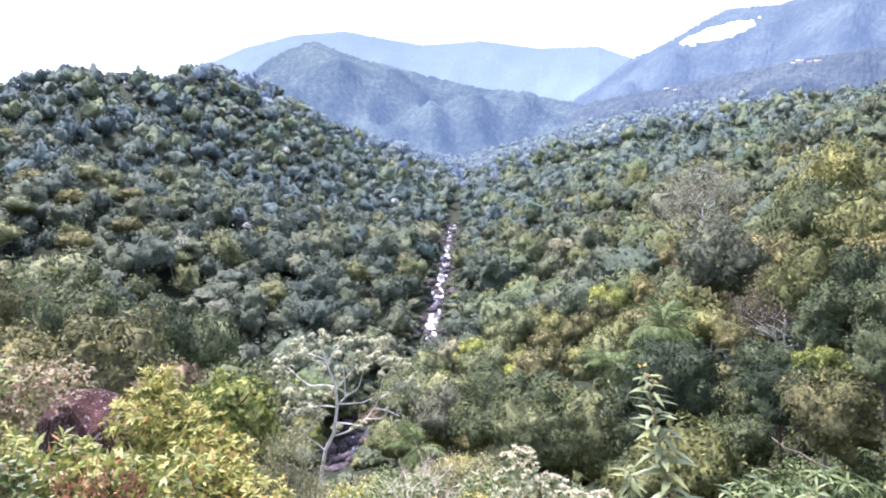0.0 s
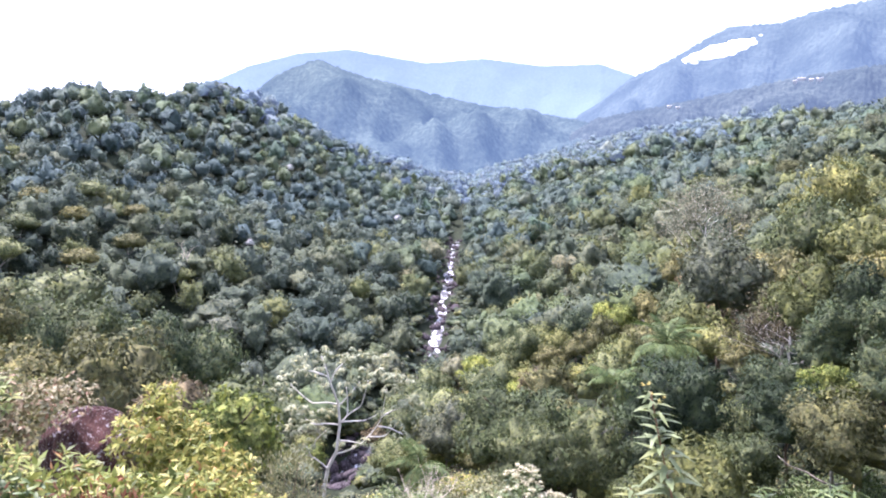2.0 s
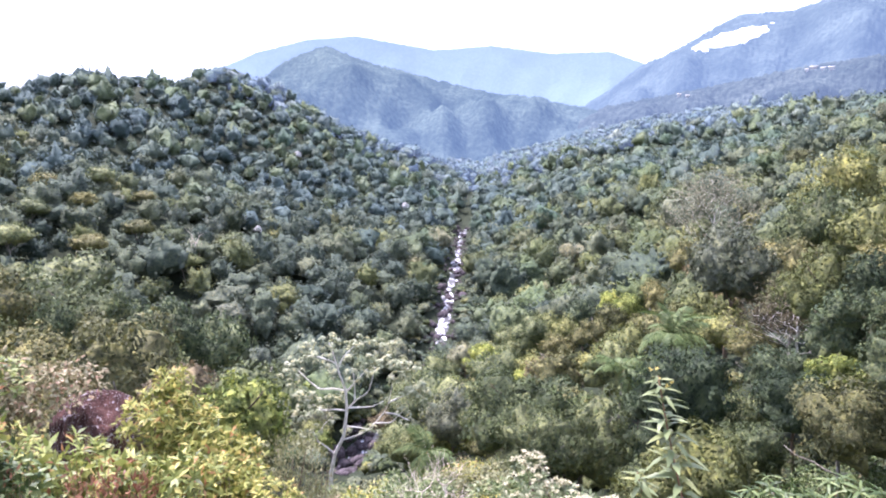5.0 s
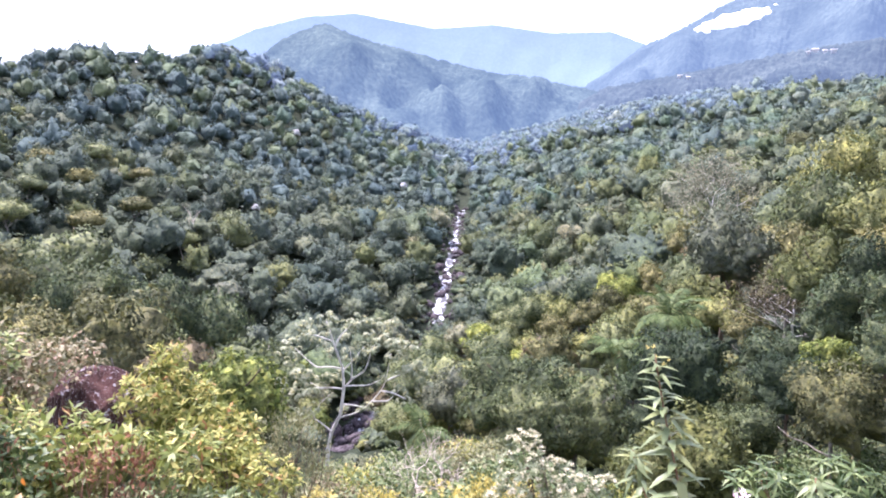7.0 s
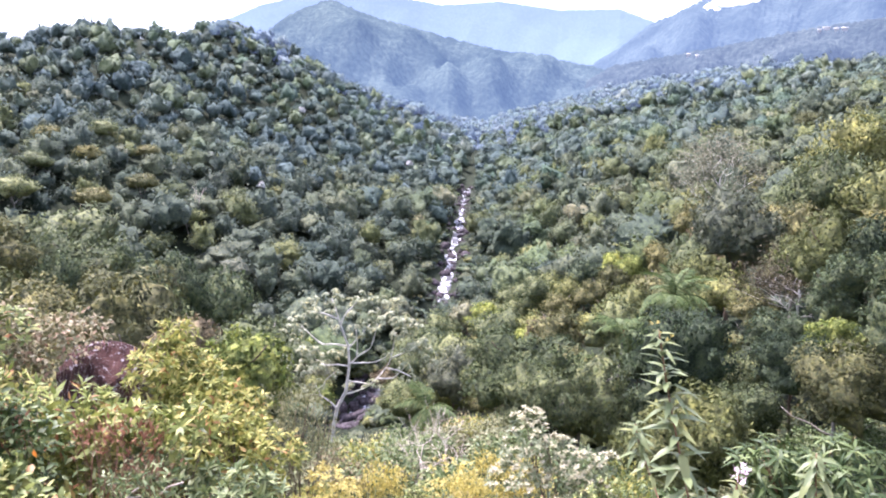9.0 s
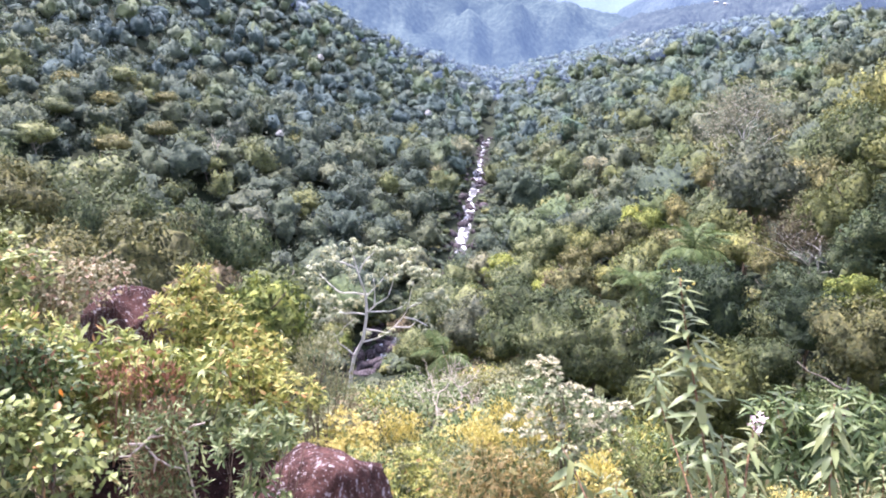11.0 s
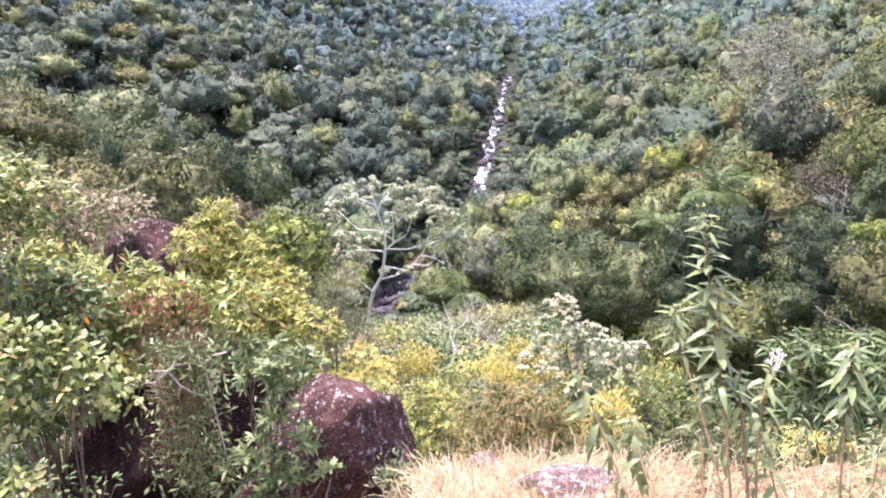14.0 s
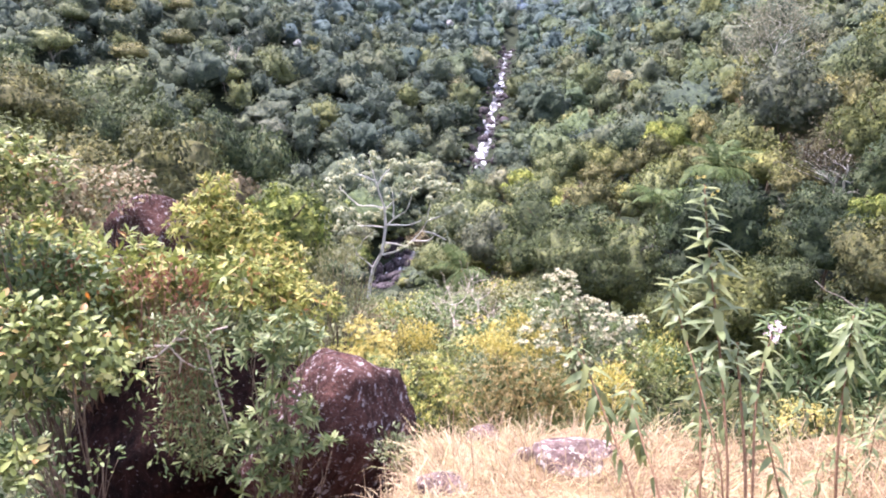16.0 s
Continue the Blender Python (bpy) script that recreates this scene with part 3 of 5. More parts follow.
def stand(name, sites, variants, hrange, material, label, seed, sink=1.9):
    """Many joined crowns as one object."""
    rng = np.random.default_rng(seed)
    xs, ys = sites
    zs = ground_z(xs, ys)
    pv, pf, pn, hue, k = [], [], [], [], 0
    for x, y, z in zip(xs, ys, zs):
        v, f, nrm = variants[rng.integers(len(variants))]
        a, s = rng.uniform(0, 6.28), min(hrange[1] * 1.15, hrange[0] + (hrange[1] - hrange[0]) * rng.gamma(2.2, 0.24))
        c, sn = math.cos(a) * s, math.sin(a) * s
        w = np.stack([v[:, 0] * c - v[:, 1] * sn + x, v[:, 0] * sn + v[:, 1] * c + y, v[:, 2] * s * rng.uniform(0.8, 1.08) + z - sink * s], 1)
        pn.append(np.stack([(nrm[:, 0] * c - nrm[:, 1] * sn) / s, (nrm[:, 0] * sn + nrm[:, 1] * c) / s, nrm[:, 2]], 1))
        pv.append(w)
        pf.append(f + k)
        # tint range by slope, painting shade and light into the crowns
        hue.append(np.full(len(v), rng.uniform(*slope_tone(x, y))))
        k += len(v)
    me = mesh_from(name, np.concatenate(pv), np.concatenate(pf), np.concatenate(hue), normals=np.concatenate(pn))
    return tagged(part(name, me, material), label, "forest", kind="stuff")


def in_sight(x, y, top=13.0):
    """Leaves out what lies hidden behind the ridges, as seen from the lookout."""
    z = ground_z(x, y) + top
    seen = np.ones(len(x), bool)
    for s in np.linspace(0.25, 0.97, 30):
        seen &= ground_z(x * s, y * s) + 4 < 1.65 + (z - 1.65) * s
    return x[seen], y[seen]


def simple_tree(rng, R, H, base, count, n, size, sub=2):
    """Crown on a short trunk, as arrays."""
    v, f, nrm = crown_mesh(rng, R, H, count, n, size, sub, flat=rng.uniform(0, 1), low=-0.2)
    tv, tf = tube([(0, 0, -1.5), (0, 0, base * 0.6), (0, 0, base + H * 0.4)], [0.22, 0.17, 0.1], 3)
    return np.concatenate([v + [0, 0, base], tv]), np.concatenate([f, tf + len(v)]), np.concatenate([nrm, unit(tv * [1, 1, 0] + 1e-6)])


rng = np.random.default_rng(11)
far_kinds = [simple_tree(rng, rng.uniform(4.2, 6.2), rng.uniform(8, 11), rng.uniform(0, 1), 12, 34, 1.3, 2) for _ in range(10)]
mid_kinds = [simple_tree(rng, rng.uniform(3.4, 5.8), rng.uniform(8.0, 11.5), rng.uniform(0, 1.5), int(rng.integers(16, 26)), 105, 0.86, 2) for _ in range(16)]
near_kinds = [simple_tree(rng, rng.uniform(3.6, 6.4), rng.uniform(8.5, 12.5), rng.uniform(0, 2), int(rng.integers(24, 36)), 300, 0.62, 3) for _ in range(16)]


def clear_of_stream(x, y, gap):
    keep = np.abs(x - river_x(y)) > gap * np.where(y > 300, 0.5, 1.0)
    return in_sight(x[keep], y[keep])


stand("backdrop_forest", clear_of_stream(*scatter(rng, 30000, 600, 930, -38, 34, 8.5), 1), far_kinds, (0.55, 1.0), MAT_FOREST_BLUE, "forest on the far slopes, blue haze painted in as glow", 20)
stand("distant_forest", clear_of_stream(*scatter(rng, 20000, 405, 620, -38, 34, 7.2), 1), far_kinds, (0.6, 1.1), MAT_FOREST_FAR, "dark green forest on the far slopes, haze painted in as glow", 21)
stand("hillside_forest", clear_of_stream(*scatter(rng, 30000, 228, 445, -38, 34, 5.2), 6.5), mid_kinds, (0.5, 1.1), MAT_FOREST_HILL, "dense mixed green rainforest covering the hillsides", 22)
stand("valley_forest", clear_of_stream(*scatter(rng, 12000, 118, 268, -38, 34, 5.8), 6.0), near_kinds, (0.55, 1.1), MAT_FOREST_STUFF, "dense mixed green rainforest in the valley", 23)
low_kinds = [simple_tree(rng, rng.uniform(1.6, 2.6), rng.uniform(2.0, 3.2), 0.0, 7, 44, 0.36, 2) for _ in range(10)]
ux, uy = clear_of_stream(*scatter(rng, 9000, 60, 170, -38, 34, 5.0), 3.6)
by = rng.uniform(120, 330, 420)
bx = river_x(by) + 0.8 * np.sin(by * 0.2) + rng.choice([-1, 1], 420) * rng.uniform(3.6, 8.5, 420)
ux, uy = np.concatenate([ux, bx]), np.concatenate([uy, by])
stand("understorey", (ux, uy), low_kinds, (0.6, 1.1), MAT_FOREST_STUFF, "low dark shrubs filling gaps below the trees", 24, 0.3)

# ---------------------------------------------------------------- trees, palms and bushes that stand as things
def thing(name, at, label, category, group=""):
    """An empty at the base of a thing."""
    e = new(name)
    e.location = at
    e.empty_display_size = 0.2
    return tagged(e, label, category, group)


def on_ground(x, y, sink=0.0):
    return (x, y, float(ground_z(x, y)) - sink)


def limb_set(rng, H, R, base, count=6, thick=0.16):
    """A bent trunk and limbs that reach into the crown."""
    lean = rng.normal(0, 0.25, 2)
    top = np.array([lean[0], lean[1], base + H * 0.58])
    trunk = arc((0, 0, -0.6), top, 0, 7, 0.10, rng)
    pieces = [tube(trunk, np.linspace(thick, thick * 0.35, 7), 5)]
    for i in range(count):
        s = trunk[3 + i % 4]
        a = i * 2.4 + rng.uniform(-0.4, 0.4)
        e = s + [math.cos(a) * R * rng.uniform(0.4, 0.75), math.sin(a) * R * rng.uniform(0.4, 0.75), H * rng.uniform(0.1, 0.32)]
        pieces.append(tube(arc(s, e, -0.2, 5, 0.08, rng), np.linspace(thick * 0.45, thick * 0.12, 5), 4))
    return join(pieces)


def tree_master(name, label, seed, R, H, base, material, barkmat=MAT_BARK, near=False, group="forest trees", lobes=0, n=0, size=0):
    """A tree to be copied: trunk with limbs, and a crown. Near ones have finer leaves in more clumps."""
    r = np.random.default_rng(seed + (50 if near else 0))
    e = thing(name, (0, 0, -500), label, "tree", group)
    part("trunk", mesh_from("trunk", *limb_set(r, H, R, base)), barkmat, e)
    v, f, nrm = crown_mesh(r, R, H, lobes or (34 if near else 26), n or (3300 if near else 1250), size or (0.235 if near else 0.32), 3, 0.5, 0.5, 0.46, low=-0.15, speckle=0.65)
    part("crown", mesh_from("crown", v + [0, 0, base], f, normals=nrm), material, e)
    return e


def place(master, x, y, s=1.0, turn=0.0, tall=1.0, sink=0.3, lean=0.0):
    m = Matrix.LocRotScale(on_ground(x, y, sink), Euler((lean, 0, turn)), (s, s, s * tall))
    return copy_thing(master, m)


def drop_master(e):
    for o in (*e.children_recursive, e):
        bpy.data.objects.remove(o)


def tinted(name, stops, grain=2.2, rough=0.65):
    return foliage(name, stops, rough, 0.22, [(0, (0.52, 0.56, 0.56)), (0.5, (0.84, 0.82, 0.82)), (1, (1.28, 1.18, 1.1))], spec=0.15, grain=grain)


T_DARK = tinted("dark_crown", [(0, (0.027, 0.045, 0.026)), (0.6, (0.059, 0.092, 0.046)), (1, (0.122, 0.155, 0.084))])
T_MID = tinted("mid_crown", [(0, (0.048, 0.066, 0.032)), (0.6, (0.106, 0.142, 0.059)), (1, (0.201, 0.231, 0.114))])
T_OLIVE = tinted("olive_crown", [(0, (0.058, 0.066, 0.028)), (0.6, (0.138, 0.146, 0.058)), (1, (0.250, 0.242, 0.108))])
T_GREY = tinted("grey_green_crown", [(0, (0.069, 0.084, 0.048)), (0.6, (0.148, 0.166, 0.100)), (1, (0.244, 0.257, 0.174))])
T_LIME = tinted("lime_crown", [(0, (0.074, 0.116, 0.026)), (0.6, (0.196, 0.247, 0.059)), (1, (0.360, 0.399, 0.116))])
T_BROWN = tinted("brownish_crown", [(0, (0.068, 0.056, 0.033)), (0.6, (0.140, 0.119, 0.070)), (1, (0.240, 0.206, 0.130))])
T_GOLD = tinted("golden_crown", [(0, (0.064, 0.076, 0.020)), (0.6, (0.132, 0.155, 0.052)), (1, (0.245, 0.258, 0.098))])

KINDS = [
    ("rounded dark green rainforest tree on the slope", 1, 3.4, 5.7, 3.0, T_DARK, MAT_BARK),
    ("tall dark green tree with clumped foliage", 2, 2.9, 7.0, 3.5, T_DARK, MAT_BARK),
    ("broad mid-green rainforest tree with dense crown", 3, 4.0, 5.6, 2.8, T_MID, MAT_GREYBARK),
    ("uneven mid-green tree crowded by its neighbours", 4, 3.3, 5.7, 2.8, T_MID, MAT_BARK),
    ("olive-green tree with a loose domed crown", 5, 3.6, 5.1, 3.0, T_OLIVE, MAT_GREYBARK),
    ("grey-green tree with pale fine foliage", 6, 3.4, 5.1, 3.2, T_GREY, MAT_BARK),
    ("bright lime-green young tree", 7, 2.8, 4.4, 2.8, T_LIME, MAT_BARK),
    ("brownish half-dry tree with thin crown", 8, 2.7, 4.5, 3.6, T_BROWN, MAT_BARK),
    ("fresh yellowish-green tree with a full crown", 9, 3.2, 4.9, 3.0, T_GOLD, MAT_BARK),
]
MASTERS, NEAR_MASTERS = [[tree_master("tree", *k[:7], near=close) for k in KINDS] for close in (False, True)]
WEIGHTS = np.array([4.5, 3.5, 5.5, 5.5, 6.5, 3.5, 4, 3, 4.5])
# paler or darker kinds weighted by place to paint in light and shade
LIT_WEIGHTS = np.array([0.4, 0.4, 1.0, 1.0, 1.8, 1.2, 1.5, 0.8, 1.8])
SPUR = np.array([2.0, 2.0, 1.5, 1.3, 1.3, 0.1, 0.6, 0.3, 1.2])
SHADE_WEIGHTS = np.array([1.6, 1.6, 1.2, 1.2, 0.6, 0.8, 0.6, 0.1, 0.4])

# neighbours of the lookout that are set out one by one: x, y, size, kind
SINGLE = [(-14.5, 30.0, 1.05, 4, 1.2), (-10.2, 26.4, 0.85, 7, 1.15), (-8.0, 24.8, 0.9, 6, 1.1), (44.3, 84.0, 1.7, 8, 1.3), (38.2, 75.8, 1.5, 2, 1.2), (37.6, 64.6, 1.2, 8, 1.1), (26.7, 69.5, 1.5, 5, 1.15),
          (14.6, 55.5, 0.5, 0), (16.0, 53.5, 0.45, 3), (11.0, 48.0, 0.45, 2), (12.6, 46.5, 0.45, 0), (0.2, 44.0, 0.8, 5), (2.5, 40.0, 0.65, 3), (-2.6, 50.0, 0.7, 2), (4.8, 38.0, 0.7, 4),
          (-20.0, 33.0, 1.0, 4), (-24.0, 45.0, 1.1, 3), (-27.0, 40.0, 1.1, 4), (-17.0, 27.0, 1.0, 8), (-14.0, 23.0, 0.8, 4), (-24.0, 34.0, 1.0, 8),
          (50.0, 84.0, 1.3, 2), (17.0, 35.0, 0.65, 0), (19.5, 36.0, 0.7, 6), (21.0, 39.0, 0.75, 1), (18.5, 40.0, 0.7, 0), (22.5, 36.5, 0.7, 1), (16.0, 39.5, 0.6, 2), (20.5, 32.5, 0.6, 0), (24.0, 41.0, 0.8, 1), (14.0, 33.0, 0.6, 3), (24.5, 34.0, 0.7, 0), (40.0, 90.0, 1.2, 4), (-33.0, 62.0, 1.2, 3), (-41.0, 70.0, 1.2, 4)]
for x, y, s, k, *tall in SINGLE:
    place((NEAR_MASTERS if y < 52 or s > 1.4 else MASTERS)[k], x, y, s, x * 1.7, *tall)

fr = np.random.default_rng(31)
fx, fy = clear_of_stream(*scatter(fr, 6000, 46, 120, -41, 41, 4.9), 6.0)
nx, ny = scatter(fr, 3500, 17, 46, -41, 41, 4.3)
fx, fy = np.concatenate([fx, nx]), np.concatenate([fy, ny])
# trees are left out along the sight line to the stream, and round the cecropia
azim = np.degrees(np.arctan2(fx, fy))
open_gap = ((np.abs(azim + 8.2) < 2.2) & (fy > 40)) | (np.hypot(fx + 6.2, fy - 36.5) < 5.0) | ((np.abs(azim + 7.0) < 5.5) & (fy < 62))
open_gap |= np.min([np.hypot(fx - a, fy - b) for a, b, *_ in SINGLE], axis=0) < 2.2
open_gap |= (np.hypot(fx - 17.2, fy - 57) < 3.2) | (np.hypot(fx - 11.8, fy - 51) < 2.6) | (np.hypot(fx - 7.2, fy - 46) < 2.6)
for pa, pd, w in ((16.8, 59, 1.7), (13.1, 52, 1.2), (8.8, 47, 1.4)):      # trees just before each palm in the camera's view are left out
    open_gap |= (np.abs(azim - pa) < w) & (np.hypot(fx, fy) < pd) & (np.hypot(fx, fy) > pd - 9)
open_gap |= ((fy < 38) & (azim < 4)) | ((fy < 27) & (azim < 14)) | (np.hypot(fx, fy) < 25)        # nearer, trees stand only below the drop on one side
fx, fy = fx[~open_gap], fy[~open_gap]
for x, y in zip(fx, fy):
    d = math.hypot(x, y)
    w = WEIGHTS * (SHADE_WEIGHTS if x > 0.27 * y and d < 50 else LIT_WEIGHTS if x > 0.10 * y and d > 50 else SPUR if x < -0.25 * y else 1)
    k = fr.choice(len(MASTERS), p=w / w.sum())
    place((NEAR_MASTERS if d < 50 else MASTERS)[k], x, y, fr.uniform(0.55, 1.0) * (0.85 + 0.3 * min(d / 120, 1)), fr.uniform(0, 6.28), fr.uniform(0.9, 1.35))

for x, y, s, k in ((10.2, 49.6, 0.42, 3), (9.6, 51.6, 0.45, 0), (10.6, 51.9, 0.4, 2)):      # small trees placed to cover ground the camera sees by the palms
    place(NEAR_MASTERS[k], x, y, s, x * 2.1, 0.8, 1.2)


def frond_mesh(rng, L=2.6, pairs=30, droop=0.9):
    """A feather-shaped palm frond along +x, with its leaflets."""
    s = np.linspace(0, 1, 9)
    rach = np.stack([L * s * (1 - 0.18 * s), np.zeros(9), L * (0.45 * s - droop * s * s)], 1)
    pieces = [tube(rach, np.linspace(0.028, 0.006, 9), 4)]
    t = np.linspace(0.12, 0.99, pairs)
    p = np.stack([np.interp(t, s, rach[:, k]) for k in range(3)], 1)
    ln = 0.85 * np.sin(np.pi * (0.12 + 0.8 * t)) ** 0.7 * L / 2.6
    for side in (-1, 1):
        d = np.stack([np.full(pairs, 0.45), np.full(pairs, side * 1.0), np.full(pairs, -0.35)], 1) + rng.normal(0, 0.09, (pairs, 3))
        pieces.append(leaves(p, d, np.tile([0.2, 0, 1.0], (pairs, 1)), ln, 0.085, 0.3))
    return join(pieces)


PALM_FRONDS = [mesh_from("frond", *frond_mesh(np.random.default_rng(60 + i), droop=d)) for i, d in enumerate((0.55, 0.8, 1.05))]
PALM_GREEN = foliage("palm_green", [(0, (0.04, 0.07, 0.02)), (0.6, (0.095, 0.14, 0.04)), (1, (0.19, 0.23, 0.08))], 0.6, 0.3, spec=0.25)


def palm_tree(x, y, crown_z, label, s=1.0, count=15, seed=0):
    r = np.random.default_rng(seed)
    g = on_ground(x, y, 0.3)
    h = crown_z - g[2]
    e = thing("palm_tree", g, label, "palm", "palms on the slope")
    part("trunk", mesh_from("trunk", *tube(arc((0, 0, 0), (0.25, -0.1, h), 0, 9, 0.04, r), np.linspace(0.10, 0.07, 9), 7)), MAT_GREYBARK, e, "slender grey ringed trunk")
    shaft = part("crownshaft", mesh_from("crownshaft", *tube([(0.25, -0.1, h - 0.6), (0.26, -0.1, h - 0.2), (0.27, -0.1, h + 0.15)], [0.10, 0.15, 0.05], 7)), MAT_RUST, e, "rust-brown leaf bases")
    for i in range(count):
        f = part("frond", PALM_FRONDS[i % 3], PALM_GREEN, shaft)
        f.matrix_local = Matrix.LocRotScale((0.26, -0.1, h), Euler((0, radians(r.uniform(-78, 12)) + (0.45 if i % 4 == 0 else 0), i * 2.4 + r.uniform(-0.3, 0.3))), (s, s, s))
    return e


palm_tree(17.3, 57.3, -13.9, "tall palm with arching green fronds above bushes", 1.3, 18, 1)
palm_tree(11.9, 51.0, -14.9, "palm with dark green fronds half hidden by trees", 1.0, 14, 2)
palm_tree(7.2, 46.2, -15.9, "small palm with rusty hanging leaf bases", 0.72, 12, 3)
palm_tree(-1.6, 38.0, -15.4, "low dark palm in the gully", 0.8, 11, 4)


# the cecropia: pale candelabra branches and umbrella-like whorls of lobed leaves
def cecropia_cluster(seed):
    """A loose whorl of hand-shaped leaves on long stalks, their lobes hanging."""
    r = np.random.default_rng(seed)
    P, D, N, L = [], [], [], []
    for i in range(7):
        a = i * 2.4 + r.uniform(-0.4, 0.4)
        reach, lift = r.uniform(0.25, 0.62), r.uniform(-0.22, 0.28)
        hub = np.array([math.cos(a) * reach, math.sin(a) * reach, lift])
        face = unit(np.array([math.cos(a) * 0.5, math.sin(a) * 0.5, 0.9]) + r.normal(0, 0.22, 3))
        s = unit(np.cross(face, [math.sin(a), -math.cos(a), 0.1]))
        q = np.cross(face, s)
        for k in range(8):
            b = k * 2 * math.pi / 8 + r.uniform(-0.1, 0.1)
            P.append(hub)
            D.append(s * math.cos(b) + q * math.sin(b) - face * r.uniform(0.25, 0.8))
            N.append(face)
            L.append(0.36 * r.uniform(0.75, 1.15) * (0.85 if k in (3, 4, 5) else 1.0))
    L = np.array(L)
    return leaves(P, D, N, L, L * 0.30, 0.2)


CEC_LEAF = [mesh_from("leaf_whorl", *cecropia_cluster(70 + i)) for i in range(5)]
MAT_CEC = foliage("cecropia_leaves", [(0, (0.13, 0.155, 0.075)), (0.5, (0.26, 0.285, 0.17)), (0.85, (0.46, 0.47, 0.33)), (1, (0.42, 0.37, 0.14))], 0.55, 0.25, spec=0.2)
cec = thing("cecropia_tree", on_ground(-6.6, 36.2, 0.4), "pale-barked cecropia with silvery umbrella-like leaves above the gully", "tree")
k0 = -15.38 - cec.location.z          # height of the lowest visible trunk over the foot


def cp(a, b, depth=0.0):
    """A place in the tree: metres to the right of the trunk's foot, above the first fork, and away."""
    return np.array([0.36 + a, depth, k0 + b])


trunk_path = [np.array([0, 0, 0]), cp(-0.1, -0.4), cp(0.11, 0.67), cp(0.57, 1.6), cp(0.77, 3.03), cp(0.71, 4.17), cp(0.33, 5.24), cp(0.04, 6.3), cp(-0.1, 6.67)]
part("trunk", mesh_from("trunk", *tube(trunk_path, [0.12, 0.105, 0.095, 0.085, 0.075, 0.062, 0.048, 0.036, 0.028], 8)), MAT_PALEBARK, cec, "smooth pale grey trunk")
LEFT_LIMBS = [[(0.11, 0.67), (-0.3, 1.1), (-0.74, 1.46), (-1.3, 1.5)], [(-0.74, 1.46), (-0.6, 2.0), (0.0, 2.6)], [(-0.74, 1.46), (-0.95, 2.0)], [(0.76, 3.0), (0.1, 3.05), (-0.6, 2.9), (-1.1, 3.2)],
              [(0.7, 4.1), (0.0, 4.15), (-0.7, 4.0), (-1.3, 4.4), (-1.9, 4.9)], [(0.2, 5.6), (-0.5, 5.9), (-1.1, 6.0)]]
RIGHT_LIMBS = [[(0.57, 1.45), (1.2, 1.65), (1.75, 1.95), (2.4, 2.6), (2.9, 3.3), (3.1, 4.3), (3.2, 5.0)], [(2.3, 2.45), (3.1, 2.5), (3.7, 3.2)], [(2.85, 3.25), (3.4, 3.25), (4.1, 3.0)], [(2.95, 3.5), (3.4, 3.75), (4.0, 4.0)],
               [(0.72, 2.2), (1.3, 2.2), (1.9, 2.15)], [(0.77, 3.1), (1.3, 3.7), (1.9, 4.1), (2.1, 4.7), (2.3, 5.5)], [(0.8, 3.2), (1.4, 3.3), (2.1, 3.4), (2.75, 3.8)], [(1.2, 3.65), (1.22, 4.3), (1.15, 5.1)],
               [(0.72, 4.0), (1.2, 4.5), (1.8, 5.2)], [(0.33, 5.24), (0.6, 5.9), (1.2, 6.5)]]
cr = np.random.default_rng(8)
tips, limbs = [cp(-0.1, 6.75)], [cec]
for pts in LEFT_LIMBS + RIGHT_LIMBS:
    swing = cr.uniform(-0.45, 0.45)
    q = np.array([cp(a, b, swing * abs(a - 0.6)) for a, b in pts])
    t = np.linspace(0, len(q) - 1, 3 * len(q))
    smooth = np.stack([np.interp(t, range(len(q)), q[:, k]) for k in range(3)], 1)
    smooth[1:-1] = (smooth[:-2] + smooth[1:-1] * 2 + smooth[2:]) / 4
    limbs.append(part("branch", mesh_from("branch", *tube(smooth, np.linspace(0.048, 0.02, len(smooth)), 6)), MAT_PALEBARK, cec))
    tips.append(q[-1])
spots = list(tips)
LEAFY_TOP = [(-1.2, 6.4), (0.1, 6.6), (1.3, 6.6), (2.4, 6.45), (3.1, 6.3), (3.8, 5.75), (4.2, 5.3), (4.1, 4.3), (-1.7, 5.75), (-2.0, 4.9), (-2.05, 4.35), (-1.1, 5.9), (0.6, 5.75), (2.1, 5.45), (3.4, 5.3), (3.7, 4.95), (2.9, 5.9), (1.9, 6.1), (-0.4, 5.6)]
LEAFY_SIDE = [(0.0, 5.0), (0.15, 3.75), (0.3, 3.3), (-1.7, 3.3), (-1.15, 3.0), (-1.8, 2.75), (-2.3, 2.5), (-0.9, 2.6), (-2.45, 1.9), (-2.0, 1.75), (0.7, 1.75), (-2.8, 2.9), (-2.6, 3.4), (4.6, 4.0), (4.9, 3.5), (4.4, 4.2), (-1.4, 3.6)]
for a, b in LEAFY_TOP + LEAFY_SIDE:
    spots.append(cp(a, b, cr.uniform(-0.3, 1.3)))
for i, q in enumerate(spots):
    o = part("leaf_whorl", CEC_LEAF[i % 5], MAT_CEC, limbs[i] if i < len(limbs) else cec)
    s = cr.uniform(0.75, 1.15)
    o.matrix_local = Matrix.LocRotScale(Vector(q), Euler((cr.normal(0, 0.4), cr.normal(0, 0.4), cr.uniform(0, 6.28))), (s, s, s * 0.85))


